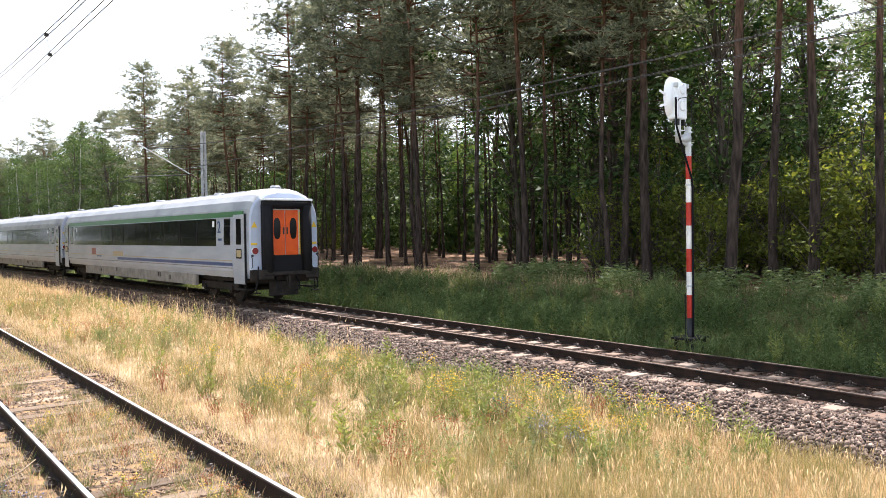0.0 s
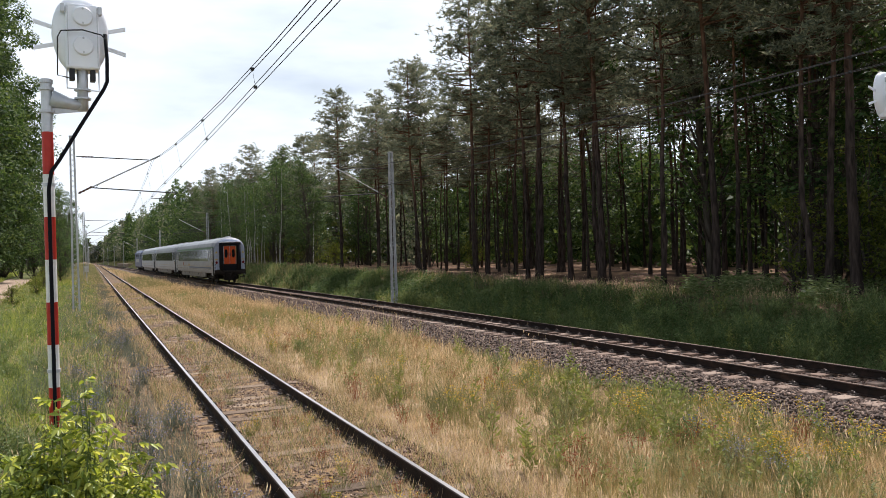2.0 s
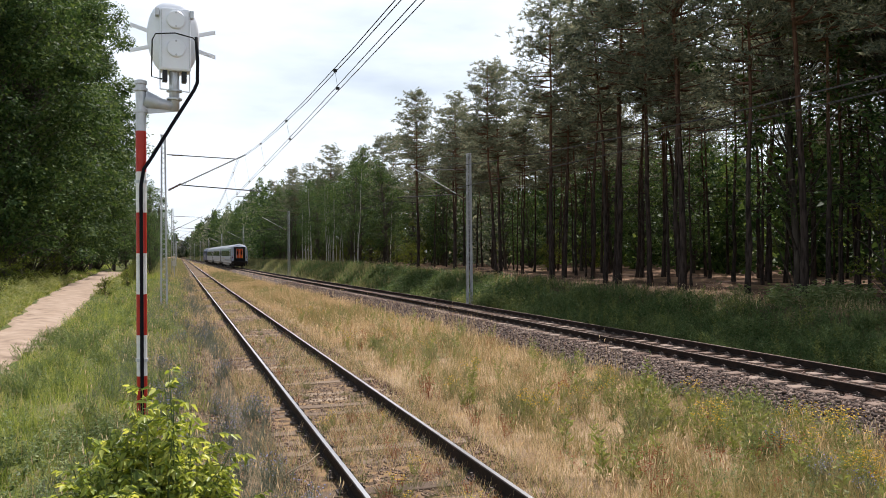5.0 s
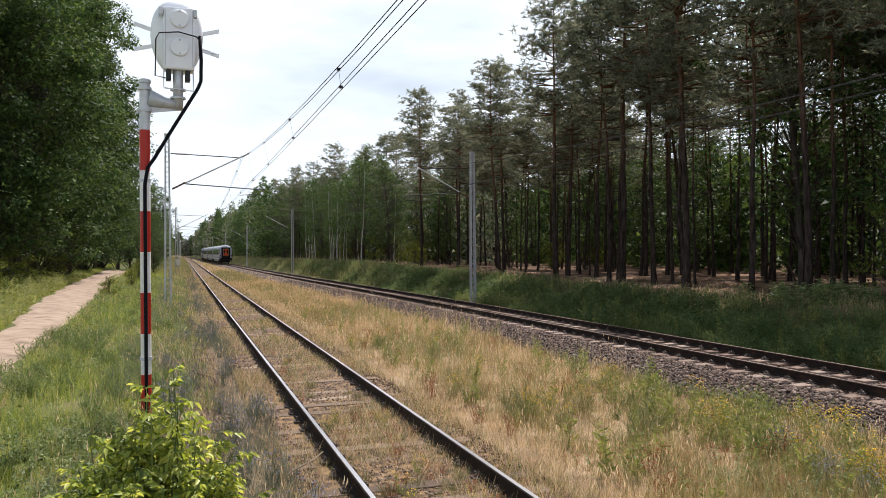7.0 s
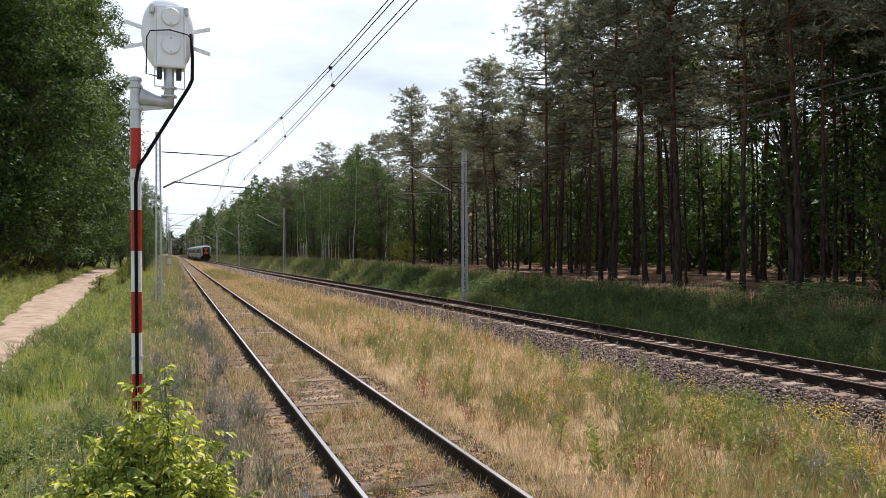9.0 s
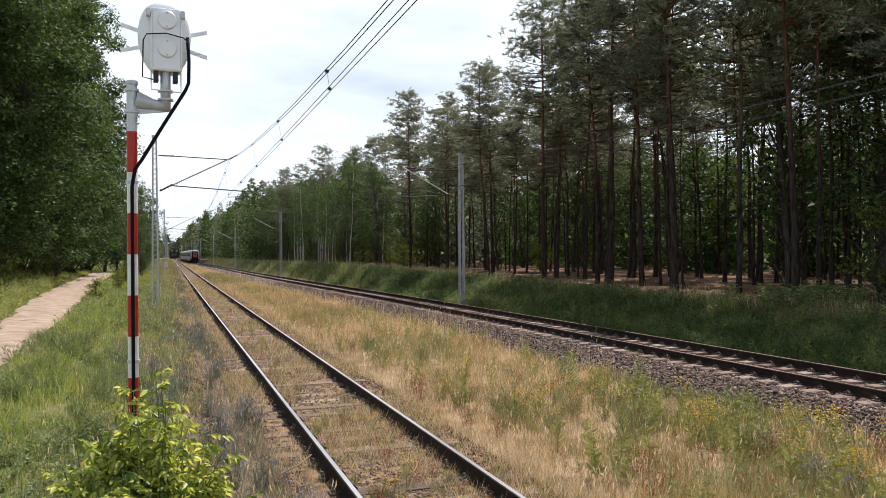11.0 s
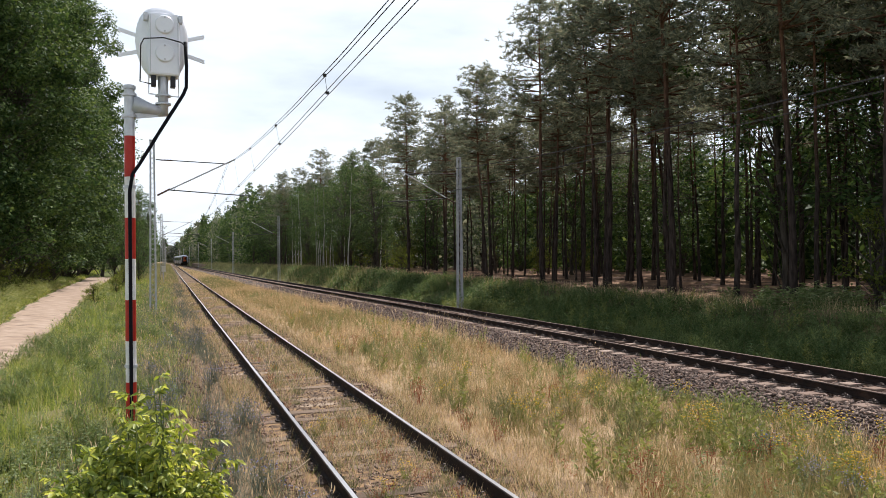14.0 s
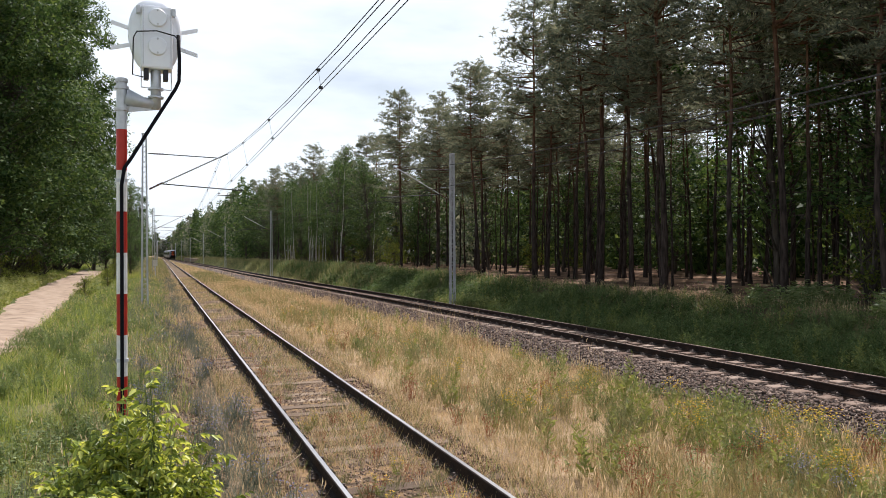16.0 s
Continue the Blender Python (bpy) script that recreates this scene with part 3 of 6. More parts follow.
# ---------------------------------------------------------------- overhead line
def lattice_mast(name, x, y, z0, height, toward, reach, w0, w1, label):
    """A lattice mast of four angle irons with a cantilever that holds the wires over the track."""
    root = tagged(new(name), label, "catenary mast", "catenary masts")
    root.matrix_basis = pose(x, y, z0)
    
    def corner(k, t):
        w = w0 + (w1 - w0) * t
        return Vector(((-1, 1, 1, -1)[k] * w, (-1, -1, 1, 1)[k] * w * 0.8, height * t))
    for k in range(4):
        b = Build()
        a, c = corner(k, 0), corner(k, 1)
        sx, sy = (-1, 1, 1, -1)[k], (-1, -1, 1, 1)[k]
        b.add([a, a - Vector((sx * 0.065, 0, 0)), c - Vector((sx * 0.065, 0, 0)), c], [(0, 1, 2, 3)])
        b.add([a, a - Vector((0, sy * 0.065, 0)), c - Vector((0, sy * 0.065, 0)), c], [(0, 1, 2, 3)])
        b.add([a + Vector((sx * 0.008, sy * 0.008, 0)), a + Vector((sx * 0.008 - sx * 0.065, sy * 0.008, 0)), c + Vector((sx * 0.008 - sx * 0.065, sy * 0.008, 0)), c + Vector((sx * 0.008, sy * 0.008, 0))], [(0, 1, 2, 3)])
        part("leg", b, M_MAST, root)
    n = 34
    for k in range(4):
        zig = [corner((k + i) % 4 if i % 2 == 0 else (k + 1) % 4, i / n) if i % 2 else corner(k, i / n) for i in range(n + 1)]
        part("lacing", Build().tube(zig, 0.015, 4), M_MAST, root)
    part("foot", Build().box((-0.4, -0.4, -0.5), (0.4, 0.4, 0.06), 0, 0.03), M_CONCRETE, root, "concrete foundation block")
    part("cap", Build().box((-w1 - 0.02, -w1, height - 0.02), (w1 + 0.02, w1, height + 0.03), 0, 0.01), M_MAST, root)
    s = toward
    part("top_stay", Build().tube([(s * 0.15, 0, height - 0.85), (s * reach, 0, height - 0.95)], 0.022, 6), M_WIRE, root)
    part("insulator", Build().tube([(s * (0.35 + 0.06 * i), 0, height - 0.865) for i in range(9)], [0.02, 0.04] * 4 + [0.02], 8), M_INSULATOR, root)
    part("strut", Build().tube([(s * 0.2, 0, height - 2.45), (s * (reach + 0.45), 0, height - 0.75)], 0.03, 8), M_MAST, root)
    part("strut_insulator", Build().tube([(s * (0.2 + 0.07 * i), 0, height - 2.45 + 0.038 * i) for i in range(9)], [0.03, 0.05] * 4 + [0.03], 8), M_INSULATOR, root)
    part("registration_tube", Build().tube([(s * 0.75, 0, height - 2.20), (s * (reach + 1.15), 0, height - 2.42)], 0.025, 6), M_WIRE, root)
    part("steady_arm", Build().tube([(s * (reach + 1.1), 0, height - 2.45), (s * (reach + 0.9), 0, height - 2.62), (s * (reach + 0.05), 0, height - 2.68)], 0.016, 5), M_WIRE, root)
    part("hanger", Build().tube([(s * (0.9), 0, height - 2.2), (s * 1.02, 0, height - 2.02)], 0.012, 4), M_WIRE, root)
    return root


SPAN = 60.5
MAST_H = 7.75
left_ys = [37.5 - SPAN + SPAN * i for i in range(9)]
right_ys = [40.0 - SPAN + SPAN * i for i in range(9)]
for y in left_ys:
    lattice_mast("catenary_mast", -0.6, y, float(gz(-0.6, y)) - 0.02, MAST_H - float(gz(-0.6, y)), 1, 3.1, 0.15, 0.10, "grey lattice steel mast with a cantilever over the track")
for y in right_ys:
    cx = float(far_x(y))
    gx0 = float(gz(cx + 2.85, y))
    lattice_mast("catenary_mast", cx + 2.85, y, gx0 - 0.02, MAST_H - gx0, -1, 2.85, 0.15, 0.11, "grey lattice steel mast with a cantilever over the track")


def overhead_wires(name, centre, ys, label):
    """Carrying wires that sag between the masts, contact wires below and droppers between them."""
    root = tagged(new(name), label, "overhead line", kind="structure")
    ZC, ZM, SAG = MAST_H - 2.3, MAST_H - 0.95, 1.2
    for a, b2 in zip(ys[:-1], ys[1:]):
        for off in (-0.035, 0.035):
            pts = []
            for t in np.linspace(0, 1, 13):
                y = a + (b2 - a) * t
                pts.append((float(centre(y)) + off, y, ZM - SAG * 4 * t * (1 - t)))
            part("carrying_wire", Build().tube(pts, 0.0075, 5), M_WIRE, root)
            zz = [0.2 if (ys.index(a) % 2) else -0.2, -0.2 if (ys.index(a) % 2) else 0.2]
            part("contact_wire", Build().tube([(float(centre(a + (b2 - a) * t)) + off * 1.3 + zz[0] + (zz[1] - zz[0]) * t, a + (b2 - a) * t, ZC - 0.12 * 4 * t * (1 - t)) for t in np.linspace(0, 1, 7)], 0.0068, 5), M_WIRE, root)
        for t in np.linspace(0.06, 0.94, 9):
            y = a + (b2 - a) * t
            zz0 = 0.2 if (ys.index(a) % 2) else -0.2
            x = float(centre(y))
            xc = x + zz0 * (1 - 2 * t)
            zt, zb = ZM - SAG * 4 * t * (1 - t), ZC - 0.12 * 4 * t * (1 - t)
            d = Build().tube([(x, y, zt), (xc, y, zb)], 0.004, 4)
            d.box((x - 0.03, y - 0.02, zt - 0.03), (x + 0.03, y + 0.02, zt + 0.02))
            d.box((xc - 0.03, y - 0.02, zb - 0.02), (xc + 0.03, y + 0.02, zb + 0.03))
            part("dropper", d, M_WIRE, root)
    return root


overhead_wires("overhead_line_near", lambda y: NEAR_X + 0.14, left_ys[:6], "black twin carrying and contact wires over the side track")
overhead_wires("overhead_line_far", far_x, right_ys[:6], "thin black wires over the main track")


# ---------------------------------------------------------------- signals
def signal(x, y, z, yaw, band, label, stand, mirror=False):
    """A colour light signal seen from behind: striped post, bracket, cable and the lamp housing with its target board."""
    root = tagged(new("railway_signal"), label, "railway signal", "railway signals")
    root.matrix_basis = pose(x, y, z, 0, 0, yaw)
    r, h = 0.066, 0.40
    part("post_base", Build().tube([(0, 0, -0.5), (0, 0, h)], r * 1.12, 20), M_BLACK, root, "black painted post foot", True)
    for i in range(7):
        part("post_band", Build().tube([(0, 0, h), (0, 0, h + band)], r, 20, caps=False), M_POST_WHITE if i % 2 else M_POST_RED, root, "white band" if i % 2 else "red band", True)
        h += band
    for zc in (h - 0.15 - band * 1.0, 0.40 + band * 1.35):
        part("clamp", Build().tube([(0, 0, zc), (0, 0, zc + 0.04)], r * 1.18, 20), M_GALV, root)
    part("post_top", Build().tube([(0, 0, h), (0, 0, h + 0.66), (0, 0, h + 0.67)], [r * 0.98, r * 0.98, r * 0.5], 20), M_GALV, root, "bare galvanised post top")
    for zc in (h + 0.24, h + 0.52):
        part("collar", Build().tube([(0, 0, zc), (0, 0, zc + 0.035)], r * 1.35, 20), M_GALV, root)
    part("top_rim", Build().tube([(0, 0, h + 0.61), (0, 0, h + 0.65)], r * 1.2, 20), M_GALV, root)
    hx = 0.415
    part("bracket_arm", Build().tube([(0.05, 0, h + 0.42), (0.25, 0, h + 0.37), (hx, 0, h + 0.35)], [0.115, 0.075, 0.06], 14), M_GALV, root, smooth=True)
    part("bracket_web", Build().add([(0.06, -0.012, h + 0.23), (0.06, 0.012, h + 0.23), (hx, 0.012, h + 0.28), (hx, -0.012, h + 0.28), (0.06, -0.012, h + 0.30), (0.06, 0.012, h + 0.30), (hx, 0.012, h + 0.33), (hx, -0.012, h + 0.33)],
                                  [(0, 3, 2, 1), (4, 5, 6, 7), (0, 4, 7, 3), (1, 2, 6, 5), (0, 1, 5, 4), (3, 7, 6, 2)]), M_GALV, root)
    part("bracket_pipe", Build().tube([(hx, 0, h + 0.29), (hx, 0, h + 0.96)], 0.065, 18), M_GALV, root, smooth=True)
    for zc in (h + 0.43, h + 0.54):
        part("flange", Build().tube([(hx, 0, zc), (hx, 0, zc + 0.022)], 0.10, 18), M_GALV, root)
    # target board, whose far side faces the line
    out, cz = [], h + 1.27
    for k in range(40):
        a = 2 * math.pi * k / 40
        ca, sa = math.cos(a), math.sin(a)
        taper = 1.0 if sa > 0 else 1.0 + 0.14 * sa
        out.append((0.335 * taper * math.copysign(abs(ca) ** 0.72, ca), 0.485 * math.copysign(abs(sa) ** 0.9, sa)))
    b = Build()
    rings = ((0.155, 1.0), (0.135, 1.0), (0.075, 0.985), (0.02, 0.93), (-0.015, 0.80), (-0.03, 0.60))
    b.add([(hx + p * k, q, cz + c * k) for q, k in rings for p, c in out],
          [tuple(range(40))[::-1], tuple(range(200, 240))] + [(r * 40 + k, r * 40 + (k + 1) % 40, r * 40 + 40 + (k + 1) % 40, r * 40 + 40 + k) for r in range(5) for k in range(40)])
    part("target_board", b, M_HOUSING, root, "white domed lamp shell with rounded ends", True)
    part("housing", Build().box((hx - 0.185, -0.12, h + 0.80), (hx + 0.205, 0.14, h + 1.62), 0, 0.03), M_HOUSING, root, "white metal lamp housing")
    for s in (-1, 1):
        part("seam", Build().box((hx + 0.01 + s * 0.17 - 0.004, -0.124, h + 0.84), (hx + 0.01 + s * 0.17 + 0.004, -0.115, h + 1.58)), M_GALV, root)
        part("latch", Build().box((hx + s * 0.215 - 0.025, -0.135, h + 1.50), (hx + s * 0.215 + 0.025, -0.04, h + 1.60), 0, 0.008), M_GALV, root)
        part("lower_lug", Build().box((hx + s * 0.12 - 0.03, -0.10, h + 0.66), (hx + s * 0.12 + 0.03, 0.02, h + 0.80), 0, 0.006), M_BLACK, root)
    for zc in (h + 1.09, h + 1.46):
        cover = part("cover", Build().disc((hx + 0.015, -0.118, zc), (0, -1, 0), 0.118, 0.04, 28, 0, 0.01), M_HOUSING, root, "round white cover plate")
        for dz in (-0.09, 0.09):
            part("screw", Build().disc((hx + 0.015, -0.157, zc + dz), (0, -1, 0), 0.013, 0.012, 8), M_GALV, cover)
    for s in (-1, 1):
        for zc, up in ((h + 1.34, 0.07), (h + 1.14, -0.07)):
            part("marker_bar", Build().add([(hx + s * a, q, zc + c + d) for q in (0.10, 0.12) for a, c in ((0.29, 0), (0.54, up)) for d in (-0.025, 0.025)],
                                           [(0, 1, 3, 2), (4, 6, 7, 5), (0, 2, 6, 4), (1, 5, 7, 3), (0, 4, 5, 1), (2, 3, 7, 6)]), M_HOUSING, root)
    part("rail_handle", Build().tube([(hx - 0.16, -0.10, h + 0.68), (hx - 0.29, -0.16, h + 0.69), (hx - 0.28, -0.18, h + 1.16), (hx - 0.24, -0.19, h + 1.24), (hx, -0.20, h + 1.27), (hx + 0.22, -0.19, h + 1.23), (hx + 0.28, -0.18, h + 1.17)], 0.009, 6), M_BLACK, root)
    part("lower_frame", Build().tube([(hx - 0.18, -0.05, h + 0.8), (hx - 0.18, -0.05, h + 0.56), (hx + 0.19, -0.05, h + 0.54), (hx + 0.19, -0.05, h + 0.8)], 0.010, 6), M_HOUSING, root)
    part("cable", Build().tube([(hx + 0.27, -0.12, h + 1.26), (hx + 0.285, -0.13, h + 0.95), (hx + 0.28, -0.13, h + 0.66), (hx + 0.24, -0.13, h + 0.56), (0.36, -0.11, h + 0.06), (0.12, -0.1, h - 0.36), (0.03, -0.095, h - 0.5), (-0.005, -0.095, h - 0.72), (0.0, -0.09, 0.3), (0.02, -0.09, -0.1)], 0.023, 10), M_CABLE, root, "thick black cable", True)
    if stand:
        part("platform", Build().box((-0.34, -0.28, -0.08), (0.34, 0.28, -0.03), 0, 0.01), M_UNDER, root, "dark steel footplate")
        for sx in (-1, 1):
            for sy in (-1, 1):
                part("stand_leg", Build().box((sx * 0.24 - 0.035, sy * 0.2 - 0.035, -0.75), (sx * 0.24 + 0.035, sy * 0.2 + 0.035, -0.08)), M_UNDER, root)
        part("ladder_rail", Build().tube([(-0.14, 0.2, -0.5), (-0.14, 0.2, 0.95)], 0.012, 6), M_UNDER, root)
        part("ladder_rail", Build().tube([(-0.36, 0.2, -0.5), (-0.36, 0.2, 0.95)], 0.012, 6), M_UNDER, root)
        for i in range(6):
            part("rung", Build().tube([(-0.14, 0.2, -0.35 + i * 0.24), (-0.36, 0.2, -0.35 + i * 0.24)], 0.009, 6), M_UNDER, root)
    if mirror:
        for o in root.children_recursive:
            o.data.transform(Matrix.Diagonal((-1, 1, 1, 1)))
            o.data.flip_normals()
    return root


signal(-0.45, 11.0, -0.095, 4, 0.53, "red and white striped signal post with a white lamp housing", False)
signal(15.45, 11.05, -0.05, 4, 0.53, "striped signal post on a dark footplate beside the forest", True, True)


# ---------------------------------------------------------------- train
COACH_L = 26.4


def coach_outline(k=1.0, droop=0.0):
    half = [(1.33, 0.92), (1.405, 1.15), (1.415, 1.5), (1.41, 2.4), (1.39, 3.05), (1.34, 3.30), (1.22, 3.58), (1.0, 3.80), (0.66, 3.96), (0.3, 4.04)]
    half = [(a, b if b < 3.05 else 3.05 + (b - 3.05) * (1 - droop)) for a, b in half]
    return [(-a * k, b) for a, b in half] + [(a * k, b) for a, b in reversed(half)]


def side_x(z):
    return float(np.interp(z, [0.92, 1.15, 1.5, 2.4, 3.05, 3.3], [1.33, 1.405, 1.415, 1.41, 1.39, 1.34]))


def side_panel(b, s, y0, y1, z0, z1, out=0.004, slot=0):
    """A thin plate that follows the coach side between two heights."""
    zs = np.linspace(z0, z1, 5)
    v = [(s * (side_x(z) + o), y, z) for o in (out, -0.02) for y in (y0, y1) for z in zs]
    f = []
    for i in range(4):
        f += [(i, i + 1, 6 + i, 5 + i)]
    f += [(0, 4, 14, 10), (5, 9, 19, 15), (0, 5, 15, 10), (4, 9, 19, 14)]
    return b.add(v, f, slot)


def bogie(root, y):
    bg = part("bogie", Build().box((-1.05, y - 1.75, 0.42), (-0.92, y + 1.75, 0.68), 0, 0.03).box((0.92, y - 1.75, 0.42), (1.05, y + 1.75, 0.68), 0, 0.03).box((-1.0, y - 0.3, 0.4), (1.0, y + 0.3, 0.75), 0, 0.03), M_UNDER, root, "dark dusty bogie frame")
    for dy in (-1.25, 1.25):
        w = Build()
        for s in (-1, 1):
            w.tube([(s * 0.70, y + dy, 0.46), (s * 0.80, y + dy, 0.46)], 0.46, 28)
            w.tube([(s * 0.685, y + dy, 0.46), (s * 0.70, y + dy, 0.46)], 0.485, 28)
            w.tube([(s * 0.80, y + dy, 0.46), (s * 1.12, y + dy, 0.46)], 0.12, 12)
        w.tube([(-0.8, y + dy, 0.46), (0.8, y + dy, 0.46)], 0.09, 12)
        part("wheelset", w, M_UNDER, bg)
        for s in (-1, 1):
            part("spring", Build().tube([(s * 0.98, y + dy + o, 0.3 + 0.05 * i) for o in (0,) for i in range(9)], [0.09, 0.065] * 4 + [0.09], 10), M_UNDER, bg)


def coach(tail, band_green, label):
    root = tagged(new("railway_coach"), label, "train coach", "coaches of the train")
    n = len(coach_outline())
    # shell, drawn in at both ends
    st = [(0.42, 0.93, 0.13), (0.50, 0.942, 0.06), (0.65, 0.955, 0.02), (0.95, 0.965, 0.005), (1.55, 0.985, 0.0), (1.75, 1.0, 0.0)]
    st = st + [(COACH_L - y, k, dr) for y, k, dr in reversed(st)]
    lower, roof = Build(), Build()
    for k, (ya, ka, da) in enumerate(st[:-1]):
        yb, kb, db = st[k + 1]
        lo_a, lo_b = coach_outline(ka, da), coach_outline(kb, db)
        for i in range(n - 1):
            tgt = roof if 4 <= i < n - 5 else lower
            tgt.add([(lo_a[i][0], ya, lo_a[i][1]), (lo_b[i][0], yb, lo_b[i][1]), (lo_b[i + 1][0], yb, lo_b[i + 1][1]), (lo_a[i + 1][0], ya, lo_a[i + 1][1])], [(0, 1, 2, 3)])
        lower.add([(lo_a[0][0], ya, lo_a[0][1]), (lo_b[0][0], yb, lo_b[0][1]), (lo_b[-1][0], yb, lo_b[-1][1]), (lo_a[-1][0], ya, lo_a[-1][1])], [(3, 2, 1, 0)])
    part("shell", lower, M_COACH, root, "grey-white painted coach side", False)
    # rounded roof ends
    for ye, s in ((0.42, 1), (COACH_L - 0.42, -1)):
        o = coach_outline(0.93, 0.13)
        ends = Build()
        m2 = [(a * 0.965, 0.92 + (b - 0.92) * 0.978) for a, b in o]
        ends.add([(a, ye, b) for a, b in o] + [(a, ye - s * 0.07, b) for a, b in m2], [(i, i + 1, n + i + 1, n + i) for i in range(n - 1)] + [tuple(range(n, 2 * n))])
        part("end_wall", ends, M_COACH_END, root, "white coach end with bluish shade in its colour")
    roof_ob = part("roof", roof, M_ROOF, root, "pale grey coach roof", True)
    for yv in (6.0, 13.0, 20.0):
        part("roof_vent", Build().disc((0, yv, 4.03), (0, 0, 1), 0.22, 0.10, 16, 0, 0.05), M_ROOF, roof_ob)
    part("tail_vent", Build().disc((0.0, 1.0, 4.02), (0, 0, 1), 0.2, 0.13, 16, 0, 0.06), M_ROOF, roof_ob)
    for i in range(9):
        for s in (-1, 1):
            part("roof_rib", Build().box((s * 0.62 - 0.012, 2 + i * 2.6, 3.965), (s * 0.62 + 0.012, 4.3 + i * 2.6, 3.99)), M_ROOF, roof_ob)
    for s in (-1, 1):
        b = Build()
        side_panel(b, s, 3.0, 23.4, 2.02, 3.02)
        win = part("window_band", b, M_GLASS_DARK, root, "dark tinted window band")
        for k in range(10):
            yk = 3.0 + 20.4 * (k + 1) / 11
            q = Build()
            side_panel(q, s, yk - 0.035, yk + 0.035, 2.04, 3.0, 0.009)
            part("window_bar", q, M_RUBBER, win)
        for yk in (3.25, 22.9):
            q = Build()
            side_panel(q, s, yk - 0.09, yk + 0.09, 2.72, 2.93, 0.012)
            part("window_sticker", q, M_HOUSING, win)
        if band_green:
            b = Build()
            side_panel(b, s, 0.75, COACH_L - 1.6, 3.05, 3.24, 0.006)
            part("green_stripe", b, M_GREEN, root, "green stripe above the windows")
        b = Build()
        side_panel(b, s, 1.62, 15.2 if band_green else 1.63, 1.32, 1.44, 0.005)
        part("blue_stripe", b, M_BLUE, root)
        for z0 in (1.50, 1.24):
            b = Build()
            side_panel(b, s, 1.62, COACH_L - 1.62, z0, z0 + 0.03, 0.005)
            part("thin_line", b, M_TAN_LINE if z0 > 1.4 else M_SKIRT, root)
        if band_green:
            for ya, yb, za, zb, mm in ((19.0, 19.8, 1.52, 1.86, M_LOGO), (18.0, 18.8, 1.42, 1.48, M_BLUE), (14.3, 15.9, 1.50, 1.72, M_TAN_LINE)):
                b = Build()
                side_panel(b, s, ya, yb, za, zb, 0.006)
                part("logo_bar", b, mm, root)
        # small windows beside the doors
        for yc in (1.98, COACH_L - 1.98 - 0.5):
            b = Build()
            side_panel(b, s, yc - 0.24, yc + 0.32, 2.06, 3.0, 0.006)
            w = part("small_window", b, M_RUBBER, root)
            q = Build()
            side_panel(q, s, yc - 0.20, yc + 0.28, 2.10, 2.72, 0.010)
            part("pane", q, M_GLASS_DARK, w)
            q = Build()
            side_panel(q, s, yc - 0.20, yc + 0.28, 2.76, 2.96, 0.010)
            part("pane", q, M_GLASS_DARK, w)
        # entrance doors
        for y0 in (0.62, COACH_L - 1.52):
            d = Build()
            k = 0.985
            d.box((s * 1.366 - 0.03, y0, 0.72), (s * 1.366 + 0.03, y0 + 0.9, 3.12), 0, 0.015)
            door = part("entrance_door", d, M_COACH, root, "narrow white entrance door")
            xo = s * 1.401
            part("door_window", Build().box((min(xo, xo - s * 0.02), y0 + 0.24, 2.08), (max(xo, xo - s * 0.02), y0 + 0.66, 2.98), 0, 0.008), M_GLASS_DARK, door)
            part("lower_window_rim", Build().box((min(xo, xo - s * 0.02), y0 + 0.22, 1.60), (max(xo, xo - s * 0.02), y0 + 0.68, 1.94), 0, 0.008), M_RUBBER, door)
            part("lower_window", Build().box((min(xo, xo - s * 0.02) + s * 0.006, y0 + 0.28, 1.65), (max(xo, xo - s * 0.02) + s * 0.006, y0 + 0.62, 1.89)), M_TAN_LINE, door)
            part("door_edge", Build().box((s * 1.37 - 0.035, y0 - 0.07, 0.75), (s * 1.37 + 0.02, y0 - 0.02, 3.14)), M_RUBBER, door)
            part("step", Build().box((s * 1.2 - 0.15, y0 + 0.05, 0.50), (s * 1.2 + 0.15, y0 + 0.85, 0.55)), M_UNDER, root)
        # class number
        cu = bpy.data.curves.new("class_number", "FONT")
        cu.body, cu.size, cu.extrude = "2", 0.62, 0.004
        cu.materials.append(M_BLUE)
        tx = new("class_number", cu)
        tx.parent = root
        tx.matrix_basis = pose(s * 1.414, 2.88 if s < 0 else 2.5, 2.50, 90, 0, -90 if s < 0 else 90)
        part("notice", Build().box((s * 1.414 - 0.006, 2.5, 2.22), (s * 1.414 + 0.006, 2.82, 2.30)), M_BLUE, root)
        # skirts and boxes under the floor
        b = Build()
        b.box((s * 1.30 - 0.06, 5.2, 0.50), (s * 1.30 + 0.06, 21.3, 0.94), 0, 0.02)
        sk = part("skirt", b, M_SKIRT, root, "dusty grey skirt below the floor")
        for yk, zk in ((8.0, 0.62), (9.2, 0.70), (9.45, 0.70), (15.5, 0.74), (18.2, 0.66)):
            part("skirt_catch", Build().box((s * 1.365 - 0.012, yk, zk), (s * 1.365 + 0.012, yk + 0.1, zk + 0.18)), M_BLACK, sk)
    part("underframe", Build().box((-1.0, 0.5, 0.74), (1.0, COACH_L - 0.5, 0.96)), M_UNDER, root)
    part("equipment_box", Build().box((-1.05, 8.6, 0.34), (1.05, 12.0, 0.9), 0, 0.03), M_UNDER, root)
    part("equipment_box", Build().box((-1.05, 13.4, 0.40), (1.05, 16.4, 0.9), 0, 0.03), M_UNDER, root)
    for y in (3.7, COACH_L - 3.7):
        bogie(root, y)
